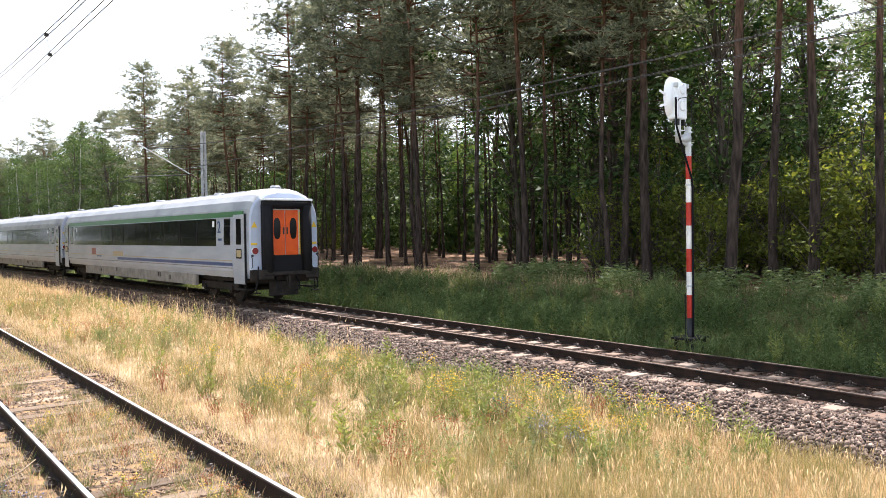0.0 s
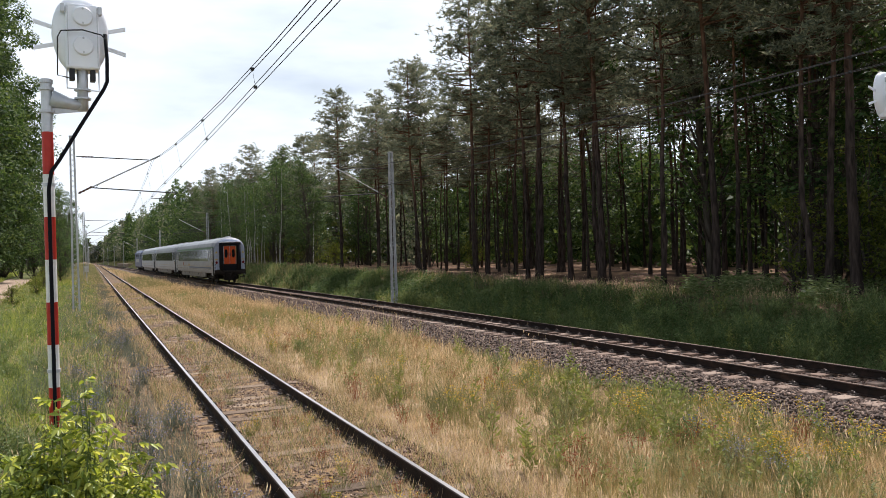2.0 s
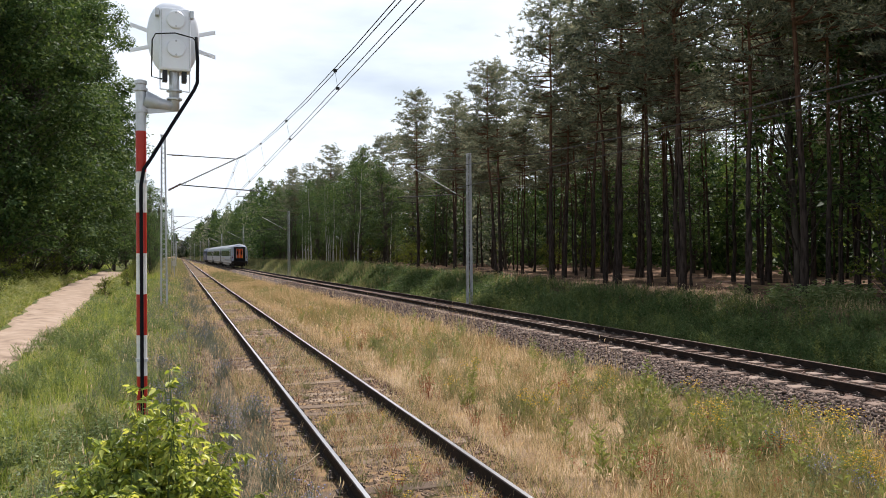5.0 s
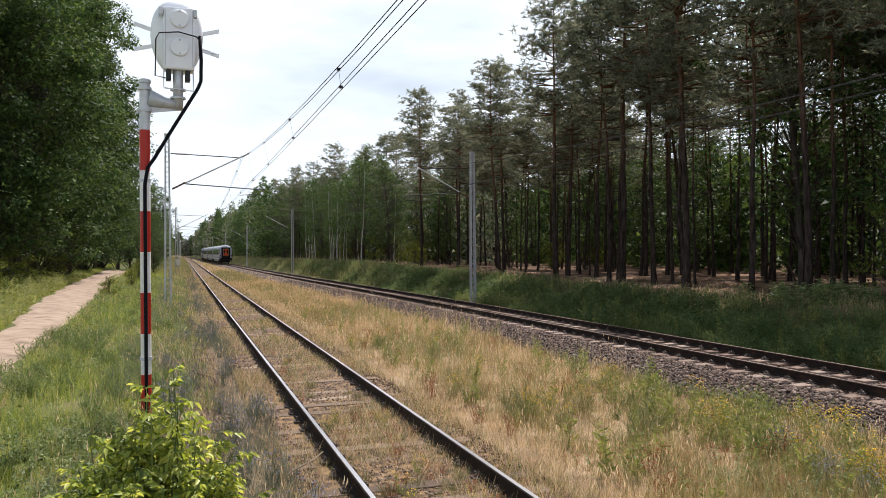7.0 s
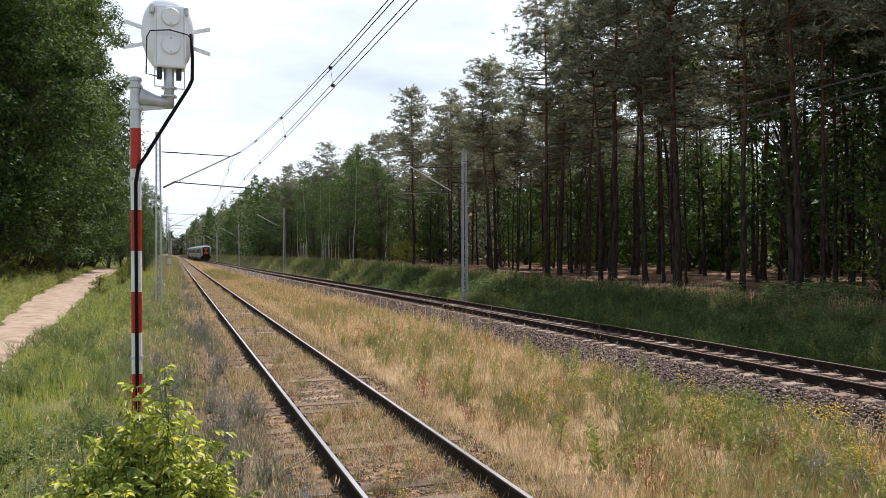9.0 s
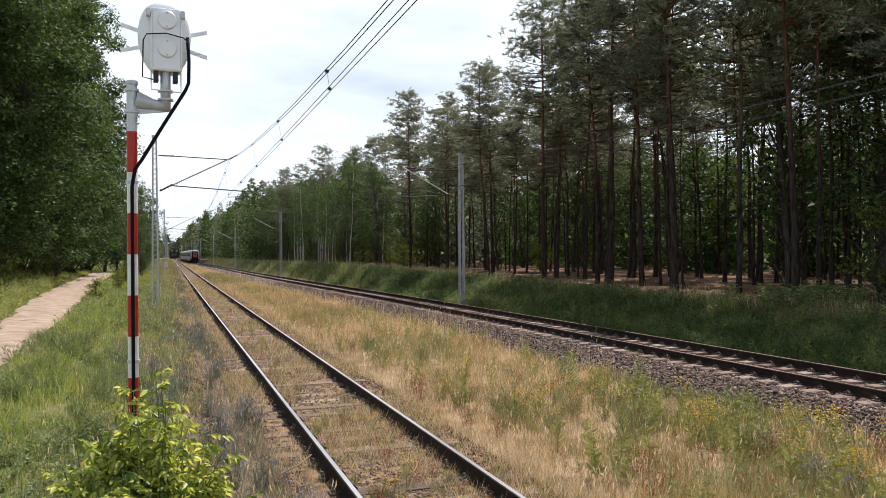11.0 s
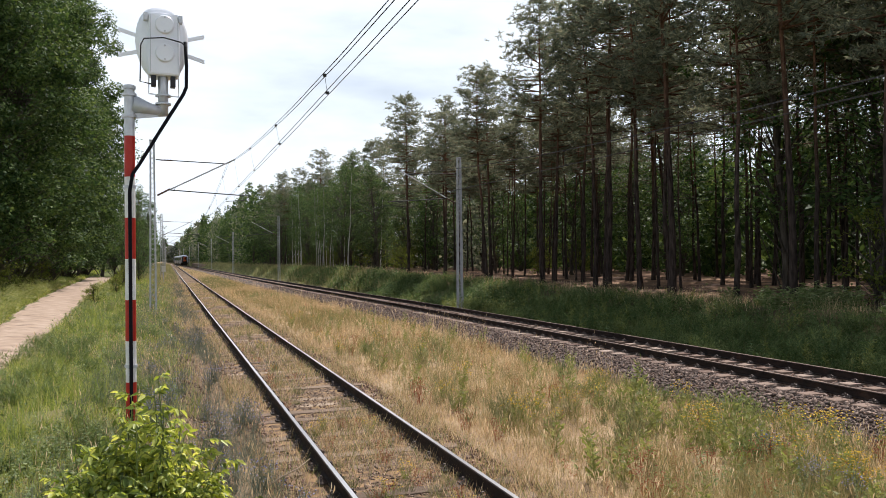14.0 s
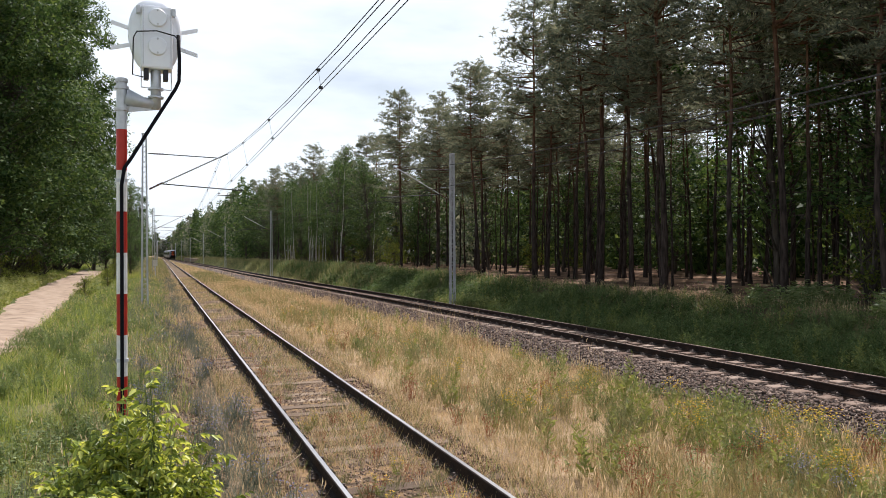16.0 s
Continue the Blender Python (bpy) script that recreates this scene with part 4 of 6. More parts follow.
    # ends: gangway, door, lamps, buffers
    for e, (y0, d) in enumerate(((0.35, -1), (COACH_L - 0.35, 1))):
        rub = Build()
        for s in (-1, 1):
            rub.box((min(s * 0.58, s * 0.88), min(y0, y0 + d * 0.22), 1.12), (max(s * 0.58, s * 0.88), max(y0, y0 + d * 0.22), 3.40), 0, 0.03)
            for q in (0.08, 0.22):
                rub.tube([(s * 0.74, y0 + d * q, 1.12), (s * 0.74, y0 + d * q, 3.42)], 0.175, 16)
        rub.tube([(-0.9, y0 + d * 0.18, 3.46), (0.9, y0 + d * 0.18, 3.46)], 0.15, 14)
        rub.box((-0.88, min(y0, y0 + d * 0.18), 3.30), (0.88, max(y0, y0 + d * 0.18), 3.56), 0, 0.03)
        gw = part("gangway_bellows", rub, M_RUBBER, root, "black rubber gangway bellows", True)
        part("gangway_hood", Build().box((-0.92, min(y0 + d * 0.36, y0), 3.58), (0.92, max(y0 + d * 0.36, y0), 3.65), 0, 0.01), M_HOUSING, gw, "pale metal strip above the gangway")
        part("bridge_plate", Build().box((-0.62, min(y0 + d * 0.14, y0 + d * 0.08), 1.12), (0.62, max(y0 + d * 0.14, y0 + d * 0.08), 1.70), 0, 0.01), M_RUBBER, gw)
        part("gangway_sill", Build().box((-0.95, min(y0 + d * 0.38, y0), 1.02), (0.95, max(y0 + d * 0.38, y0), 1.14), 0, 0.02), M_UNDER, gw)
        if e == 0 and tail:
            frame_b = Build().box((-0.58, y0 - 0.05, 1.66), (-0.50, y0 + 0.0, 3.36)).box((0.50, y0 - 0.05, 1.66), (0.58, y0, 3.36)).box((-0.58, y0 - 0.05, 3.26), (0.58, y0, 3.36))
            gd = part("gangway_door", frame_b, M_GALV, root, "orange double gangway door with oval panes")
            for s in (-1, 1):
                lf = part("door_leaf", Build().box((min(s * 0.012, s * 0.50), y0 - 0.035, 1.66), (max(s * 0.012, s * 0.50), y0 - 0.012, 3.26), 0, 0.008), M_ORANGE, gd, "orange door leaf")
                ov = Build()
                oo = []
                for k in range(28):
                    a = 2 * math.pi * k / 28
                    oo.append((s * 0.31 + 0.13 * math.copysign(abs(math.cos(a)) ** 0.75, math.cos(a)), 2.62 + 0.37 * math.copysign(abs(math.sin(a)) ** 0.75, math.sin(a))))
                ov.add([(a, y0 - 0.042, c) for a, c in oo] + [(a, y0 - 0.03, c) for a, c in oo], [tuple(range(28))] + [(k, (k + 1) % 28, 28 + (k + 1) % 28, 28 + k) for k in range(28)])
                part("oval_pane", ov, M_GLASS_DARK, lf)
                part("door_handle", Build().box((s * 0.07 - 0.025, y0 - 0.07, 2.42), (s * 0.07 + 0.025, y0 - 0.035, 2.66), 0, 0.01), M_BLACK, lf)
            part("grab_pole", Build().tube([(0.53, y0 - 0.09, 1.5), (0.53, y0 - 0.09, 3.2)], 0.02, 8), M_YELLOW, gd)
        for s in (-1, 1):
            lamp = part("tail_lamp", Build().disc((s * 1.14, y0, 1.86), (0, d, 0), 0.13, 0.05, 24, 0, 0.01), M_GALV, root)
            part("lamp_lens", Build().disc((s * 1.14, y0 + d * 0.05, 1.86), (0, d, 0), 0.112, 0.02, 24, 0, 0.01), M_LAMP_RED, lamp, "dark red lamp lens")
            part("notice", Build().box((s * 1.14 - 0.13, min(y0, y0 + d * 0.012), 2.06), (s * 1.14 + 0.1, max(y0, y0 + d * 0.012), 2.14)), M_YELLOW, root)
            tri = Build()
            tri.add([(s * 1.14 - 0.11, y0 + d * 0.012, 2.66), (s * 1.14 + 0.11, y0 + d * 0.012, 2.66), (s * 1.14, y0 + d * 0.012, 2.86), (s * 1.14 - 0.11, y0 - d * 0.01, 2.66), (s * 1.14 + 0.11, y0 - d * 0.01, 2.66), (s * 1.14, y0 - d * 0.01, 2.86)],
                    [(0, 1, 2), (3, 5, 4), (0, 3, 4, 1), (1, 4, 5, 2), (2, 5, 3, 0)])
            part("warning_sign", tri, M_YELLOW, root, "yellow warning triangle")
            part("socket", Build().disc((s * 1.24, y0, 1.70), (0, d, 0), 0.04, 0.05, 10), M_BLACK, root)
            buf = part("buffer", Build().tube([(s * 0.875, y0, 1.06), (s * 0.875, y0 + d * 0.30, 1.06)], 0.12, 16), M_UNDER, root)
            part("buffer_head", Build().box((s * 0.875 - 0.27, min(y0 + d * 0.30, y0 + d * 0.35), 0.89), (s * 0.875 + 0.27, max(y0 + d * 0.30, y0 + d * 0.35), 1.23), 0, 0.02), M_UNDER, buf)
            part("hand_rail", Build().tube([(s * 1.27, y0, 1.28), (s * 1.27, y0 + d * 0.09, 1.30), (s * 1.27, y0 + d * 0.09, 1.62), (s * 1.27, y0, 1.64)], 0.014, 6), M_BLACK, root)
            part("jumper_cable", Build().tube([(s * 1.02, y0, 1.32), (s * 1.08, y0 + d * 0.16, 1.05), (s * 1.16, y0 + d * 0.2, 0.72), (s * 1.2, y0 + d * 0.12, 0.52), (s * 1.12, y0 + d * 0.04, 0.58)], 0.022, 8), M_RUBBER, root)
            part("shunter_step", Build().box((s * 1.12 - 0.14, min(y0, y0 + d * 0.1), 0.40), (s * 1.12 + 0.14, max(y0, y0 + d * 0.1), 0.44), 0, 0.005).tube([(s * 1.12, y0 + d * 0.05, 0.42), (s * 1.12, y0 + d * 0.02, 0.85)], 0.02, 6), M_UNDER, root)
            part("brake_hose", Build().tube([(s * 0.4, y0, 0.95), (s * 0.42, y0 + d * 0.2, 0.75), (s * 0.4, y0 + d * 0.22, 0.5), (s * 0.3, y0 + d * 0.1, 0.45)], 0.03, 8), M_RUBBER, root)
        part("headstock", Build().box((-1.3, min(y0 - d * 0.1, y0 + d * 0.02), 0.82), (1.3, max(y0 - d * 0.1, y0 + d * 0.02), 1.22), 0, 0.02), M_UNDER, root, "dark dusty headstock")
        part("screw_coupling", Build().tube([(-0.07, y0 + d * 0.22, 1.0), (-0.08, y0 + d * 0.30, 0.78), (0, y0 + d * 0.31, 0.55), (0.08, y0 + d * 0.30, 0.78), (0.07, y0 + d * 0.22, 1.0)], 0.025, 6), M_UNDER, root)
        part("coupling_hook", Build().tube([(0, y0, 1.05), (0, y0 + d * 0.25, 1.05), (0, y0 + d * 0.33, 0.9), (0, y0 + d * 0.26, 0.62)], 0.045, 8), M_UNDER, root)
        part("cowcatcher", Build().box((-0.55, min(y0 - d * 0.2, y0 - d * 0.12), 0.28), (0.55, max(y0 - d * 0.2, y0 - d * 0.12), 0.8), 0, 0.02), M_UNDER, root)
    return root


def locomotive():
    root = tagged(new("locomotive"), "dark blue electric locomotive with grey roof gear", "locomotive")
    L = 16.3
    o = [(-1.45, 0.9), (-1.48, 2.4), (-1.40, 3.4), (-1.05, 3.75), (1.05, 3.75), (1.40, 3.4), (1.48, 2.4), (1.45, 0.9)]
    b = Build()
    st = [(0.5, 0.90), (1.1, 1.0), (L - 1.1, 1.0), (L - 0.5, 0.90)]
    b.sweep([(a, c) for a, c in o], [((0, y, 0), (k, 0)) for y, k in st])
    body = part("body", b, M_LOCO, root, "dark blue body")
    for s in (-1, 1):
        part("light_panel", Build().box((s * 1.49 - 0.015, 4.5, 1.7), (s * 1.49 + 0.015, L - 4.5, 2.3), 0, 0.005), M_LOCO_GREY, body)
        for k in range(4):
            part("round_window", Build().disc((s * 1.465, 5 + k * 2, 2.9), (s, 0, 0), 0.26, 0.03, 18), M_GLASS_DARK, body)
        part("cab_window", Build().box((s * 1.45 - 0.03, 1.3, 2.3), (s * 1.45 + 0.03, 2.1, 3.1), 0, 0.01), M_GLASS_DARK, body)
    for s in (-1, 1):
        part("windscreen", Build().box((s * 0.66 - 0.5, 0.46, 2.4), (s * 0.66 + 0.5, 0.5, 3.15), 0, 0.008), M_GLASS_DARK, body)
        part("buffer", Build().tube([(s * 0.875, 0.0, 1.06), (s * 0.875, 0.5, 1.06)], 0.15, 14), M_UNDER, root)
    part("roof_gear", Build().box((-0.9, 2.5, 3.74), (0.9, L - 2.5, 3.98), 0, 0.05), M_LOCO_GREY, root)
    part("pantograph", Build().tube([(0, 3.0, 4.0), (0, 4.4, 4.25), (0, 3.0, 4.45)], 0.03, 6).tube([(-0.8, 3.0, 4.47), (0.8, 3.0, 4.47)], 0.03, 6), M_WIRE, root)
    part("pantograph", Build().tube([(0, L - 3.0, 4.0), (0, L - 4.6, 4.9), (0, L - 3.2, 5.62)], 0.03, 6).tube([(-0.8, L - 3.2, 5.64), (0.8, L - 3.2, 5.64)], 0.03, 6), M_WIRE, root)
    part("underframe", Build().box((-1.3, 0.5, 0.65), (1.3, L - 0.5, 0.95), 0, 0.02), M_UNDER, root)
    for y in (3.6, L - 3.6):
        bogie(root, y)
    return root


coaches = [coach(True, True, "grey-white coach with green stripe and orange end door"), coach(False, False, "grey-white coach with dark window band"), coach(False, False, "grey-white coach coupled behind the locomotive")]
loco = locomotive()


# ---------------------------------------------------------------- trees
def tube_np(path, radii, n=6):
    b = Build()
    b.tube(path, list(radii), n, caps=False)
    return b


def merge(builds):
    o = Build()
    for b in builds:
        o.add(b.v, b.f)
    return o


def pine(seed, H, r0=0.19, dense=1.0, crown_from=0.5, spread=1.0):
    """A Scots pine: long bare stem, dead stubs, tiers of bent boughs with tufts of needles."""
    rng = np.random.default_rng(seed)
    lean = rng.normal(0, 0.25, 2)
    zs = np.linspace(-0.5, H, 14)
    wob = np.cumsum(rng.normal(0, 0.05, (14, 2)), 0)
    stem = [Vector((lean[0] * (z / H) ** 2 + w[0], lean[1] * (z / H) ** 2 + w[1], z)) for z, w in zip(zs, wob)]
    rad = [r0 * (1 - 0.88 * max(0, z) / H) + (0.06 if z < 0.2 else 0) for z in zs]

    def axis(z):
        i = int(np.clip(np.searchsorted(zs, z) - 1, 0, 12))
        t = (z - zs[i]) / (zs[i + 1] - zs[i])
        return stem[i].lerp(stem[i + 1], t)
    trunk = tube_np(stem, rad, 9)
    limbs, base, tip, wid = Build(), [], [], []
    z = H * 0.22
    while z < H * crown_from:
        a = rng.uniform(0, 6.28)
        L = rng.uniform(0.4, 2.1)
        p = axis(z)
        limbs.tube([p, p + Vector((math.cos(a) * L, math.sin(a) * L, rng.uniform(-0.3, 0.2)))], [0.022, 0.006], 3, caps=False)
        z += rng.uniform(0.15, 0.6)
    z = H * crown_from
    while z < H - 0.2:
        f = (z - H * crown_from) / (H * (1 - crown_from))
        for _ in range(rng.integers(2, 5)):
            a = rng.uniform(0, 6.28)
            L = spread * (2.5 * (1 - f) ** 0.6 + 0.45) * rng.uniform(0.55, 1.25) * (0.75 if f < 0.12 else 1)
            p = axis(z)
            rise = rng.uniform(-0.05, 0.5) * (0.4 + f)
            d = Vector((math.cos(a), math.sin(a), 0))
            q = [p, p + d * L * 0.45 + Vector((0, 0, L * rise * 0.25)), p + d * L + Vector((0, 0, L * rise + 0.1))]
            limbs.tube(q, [0.05 * (1 - f) + 0.014, 0.03 * (1 - f) + 0.01, 0.006], 3, caps=False)
            k = int(8 * L * dense) + 3
            s = rng.uniform(0.3, 1.05, k) ** 0.75
            P0, P1, P2 = (np.array(v) for v in q)
            c = ((1 - s) ** 2)[:, None] * P0 + (2 * s * (1 - s))[:, None] * P1 + (s ** 2)[:, None] * P2
            c = c + rng.normal(0, 1, (k, 3)) * np.array([0.24, 0.24, 0.09]) * (0.4 + 0.6 * min(1.5, L))
            m = 11
            cc = np.repeat(c, m, 0)
            dv = rng.normal(0, 1, (k * m, 3)) * np.array([1, 1, 0.55]) + np.array([d.x * 0.4, d.y * 0.4, 0.35])
            dv /= np.linalg.norm(dv, axis=1, keepdims=True)
            ln = rng.uniform(0.2, 0.42, k * m)
            base.append(cc + dv * 0.03)
            tip.append(cc + dv * ln[:, None])
            wid.append(rng.uniform(0.04, 0.085, k * m))
        z += rng.uniform(0.22, 0.5) * (1.0 if f < 0.7 else 0.7)
    v, q = spears(np.concatenate(base), np.concatenate(tip), np.concatenate(wid), rng)
    return merge([trunk, limbs]).mesh("trunk", M_BARK_PINE, True), flat_mesh("crown", v, q, M_NEEDLE, k=3)


def leafy(seed, H, R, low=0.15, clumps=60, leaves=70, size=0.2, bark=None, leaf=None, r0=0.16, clump_r=0.75, stems=1):
    """A broad-leaved tree: forked stem, limbs that reach into clumps of leaves of uneven outline."""
    rng = np.random.default_rng(seed)
    trunk, limbs = Build(), Build()
    base, tip, wid, face = [], [], [], []
    for st in range(stems):
        off = rng.normal(0, 0.25, 2) * (stems > 1)
        top = rng.normal(0, R * 0.18, 2)
        zs = np.linspace(-0.4, H * 0.93, 9)
        wob = np.cumsum(rng.normal(0, 0.07, (9, 2)), 0)
        stem = [Vector((off[0] + top[0] * max(0, z / H) + w[0], off[1] + top[1] * max(0, z / H) + w[1], z)) for z, w in zip(zs, wob)]
        trunk.tube(stem, [r0 * (1 - 0.9 * max(0, z) / H) + 0.008 for z in zs], 8, caps=False)
        for _ in range(clumps // stems):
            t = rng.uniform(low, 1.0)
            a = rng.uniform(0, 6.28)
            env = R * (math.sin(math.pi * min(1, max(0.06, (t - low) / (1 - low) * 0.86 + 0.12))) ** 0.6)
            rr = env * rng.uniform(0.25, 1.08)
            i = min(7, int(max(0, t - 0.12) * 8))
            s0 = stem[i]
            c = Vector((s0.x + math.cos(a) * rr, s0.y + math.sin(a) * rr, H * t * 0.97 + rng.normal(0, 0.2)))
            mid = s0.lerp(c, 0.5) + Vector((0, 0, 0.15))
            limbs.tube([s0, mid, c], [0.05 * (1.15 - t) + 0.012, 0.022, 0.006], 3, caps=False)
            cr = clump_r * rng.uniform(0.6, 1.35)
            k = int(leaves * rng.uniform(0.7, 1.3))
            d = rng.normal(0, 1, (k, 3))
            d /= np.linalg.norm(d, axis=1, keepdims=True)
            p = np.array(c) + d * (rng.uniform(0.3, 1, (k, 1)) ** 0.5) * cr * np.array([1, 1, 0.62])
            lv = rng.normal(0, 1, (k, 3)) * np.array([1, 1, 0.55]) + d * 0.7 - np.array([0, 0, 0.25])
            lv /= np.linalg.norm(lv, axis=1, keepdims=True)
            s = size * rng.uniform(0.6, 1.3, k)
            base.append(p)
            tip.append(p + lv * s[:, None])
            wid.append(s * rng.uniform(0.45, 0.7, k))
            face.append(d + np.array([0, 0, 0.9]) + rng.normal(0, 0.45, (k, 3)))
    v, q = shingles(np.concatenate(base), np.concatenate(tip), np.concatenate(wid), np.concatenate(face))
    return (merge([trunk, limbs]) if bark is None else trunk).mesh("trunk", bark or M_BARK, True), flat_mesh("crown", v, q, leaf or M_LEAF, k=q.shape[1])


def tree_thing(name, meshes, label, category="tree", group=""):
    root = tagged(new(name), label, category, group)
    for nm, me in zip(("trunk", "crown"), meshes):
        ob = part(nm, me, None, root)
        if name == "sapling":
            tagged(ob, kind="stuff")
    return root


FOREST = random.Random(11)
KINDS = {
    "pine_tree": [tree_thing("pine_tree", pine(s, H, r, dn, cf, sp), "tall Scots pine with a bare reddish stem", "pine tree", "pines of the forest")
                  for s, H, r, dn, cf, sp in ((1, 18.0, 0.145, 0.76, 0.53, 1.1), (2, 19.5, 0.165, 0.74, 0.56, 1.1), (3, 17.0, 0.125, 0.8, 0.5, 1.0), (4, 20.5, 0.175, 0.68, 0.58, 1.2))],
    "forest_pine": [tree_thing("pine_tree", pine(s, H, r, 0.42, cf, 1.0), "slim pine deep in the forest", "pine tree", "pines of the forest")
                    for s, H, r, cf in ((5, 17.5, 0.115, 0.64), (6, 18.5, 0.135, 0.68), (7, 15.5, 0.09, 0.68))],
    "oak_tree": [tree_thing("oak_tree", leafy(s, H, R, lo, 85, 62, 0.24), "dense dark green broad-leaved tree", "tree", "broad-leaved trees")
                 for s, H, R, lo in ((11, 14.0, 3.4, 0.16), (12, 16.0, 3.6, 0.22), (13, 12.0, 3.0, 0.12))],
    "edge_oak": [tree_thing("oak_tree", leafy(s, H, R, 0.075, 300, 270, 0.23, clump_r=1.15, r0=0.3), "tall leafy tree with boughs down to the ground", "tree", "trees beside the path")
                 for s, H, R in ((21, 25.0, 5.2), (22, 23.0, 5.0))],
    "sapling": [tree_thing("sapling", leafy(s, H, R, 0.12, 34, 46, 0.19, leaf=M_LEAF_LIGHT, r0=0.05, clump_r=0.6, stems=2), "light green young tree in the understory", "young tree", "saplings of the understory")
                for s, H, R in ((31, 4.5, 1.7), (32, 6.0, 1.9), (33, 3.2, 1.5))],
    "birch_tree": [tree_thing("birch_tree", leafy(s, H, R, 0.35, 45, 45, 0.2, bark=M_BIRCH, leaf=M_LEAF, r0=0.065, clump_r=0.7), "slender birch with a white stem", "birch tree", "birches of the forest edge")
                   for s, H, R in ((41, 14.0, 1.8), (42, 12.0, 1.6))],
}
USED = set()


def plant(kind, x, y, i=None, scale=None, turn=None, label=""):
    opts = KINDS[kind]
    src = opts[(FOREST.randrange(len(opts)) if i is None else i) % len(opts)]
    s = FOREST.uniform(0.85, 1.07) * (0.78 if 48 < y < 80 else 0.9) if scale is None else scale
    z = float(gz(x, y)) - 0.03
    m = pose(x, y, z, FOREST.uniform(-1.5, 1.5), FOREST.uniform(-1.5, 1.5), FOREST.uniform(0, 360) if turn is None else turn)
    if src.name not in USED:
        USED.add(src.name)
        src.matrix_basis = m @ Matrix.Scale(s, 4)
        ob = src
    else:
        ob = copy_thing(src, m)
        ob.scale = (s, s, s)
    if label:
        ob["label"] = label
    return ob


# the pines that stand at the edge of the wood
EDGE = [(23.4, 10.3, 0), (23.2, 12.1, 1), (20.9, 13.5, 3), (23.5, 13.8, 1), (22.9, 18.2, 3), (22.0, 19.2, 2), (22.6, 18.9, 0), (23.3, 24.8, 1), (22.2, 26.9, 2), (22.9, 32.1, 1),
        (23.4, 33.2, 2), (23.6, 36.0, 0), (23.8, 39.5, 3), (23.4, 40.3, 2), (22.0, 44.5, 1), (24.5, 47.5, 0), (21.4, 52.0, 3), (23.0, 55.0, 1), (21.2, 60.0, 0), (22.5, 64.0, 3), (20.6, 68.5, 1), (22.0, 73.0, 2)]
taken = []
for x, y, i in EDGE:
    plant("pine_tree", x, y, i, FOREST.uniform(0.93, 1.06) * (1 if y < 48 else 0.78))
    taken.append((x, y))


for x, y, i, s in ((26.5, 17.0, 1, 1.1), (28.5, 23.5, 0, 1.2), (27.0, 29.5, 1, 1.15), (31.5, 20.0, 2, 1.3), (30.5, 27.5, 1, 1.2), (34.0, 25.0, 0, 1.2), (36.0, 31.0, 1, 1.2)):
    plant("oak_tree", x, y, i, s)
    taken.append((x, y))


def free(x, y, d):
    return all((x - a) ** 2 + (y - b) ** 2 > d * d for a, b in taken)


def scatter(kind, n, x0, x1, y0, y1, gap, slope=0.0):
    made = tries = 0
    while made < n and tries < n * 30:
        tries += 1
        y = FOREST.uniform(y0, y1)
        x = FOREST.uniform(x0, x1) + (float(far_x(y)) - 12.28) * slope
        if free(x, y, gap):
            plant(kind, x, y)
            taken.append((x, y))
            made += 1


scatter("sapling", 34, 22.6, 30, 3, 21, 1.1)
scatter("oak_tree", 6, 28, 36, 2, 24, 2.8)
scatter("oak_tree", 5, 28, 38, 26, 80, 3.0)
scatter("pine_tree", 12, 25.5, 36, 0, 80, 3.0)
scatter("forest_pine", 74, 24.0, 40, 22, 84, 1.1)
scatter("forest_pine", 44, 36, 62, -2, 100, 2.4)
scatter("sapling", 8, 38, 48, 2, 100, 1.8)
scatter("oak_tree", 15, 33, 46, -4, 64, 2.4)
scatter("sapling", 12, 29, 40, 4, 24, 1.5)
scatter("oak_tree", 7, 42, 60, 8, 100, 3.2)
scatter("birch_tree", 22, 19.8, 25, 78, 150, 1.6, 1.0)
scatter("pine_tree", 22, 20.5, 30, 78, 170, 2.6, 1.0)
scatter("sapling", 16, 22.5, 30, 74, 170, 1.5, 1.0)
scatter("oak_tree", 14, 19.8, 24, 84, 180, 2.4, 1.0)
scatter("oak_tree", 20, 20.5, 32, 74, 170, 3.0, 1.0)
scatter("forest_pine", 30, 21, 40, 95, 230, 2.6, 1.0)
scatter("oak_tree", 16, 20.5, 30, 170, 260, 4.0, 1.0)
scatter("oak_tree", 16, 29, 44, 75, 140, 3.0, 1.0)
scatter("sapling", 18, 27, 44, 60, 140, 2.0, 1.0)

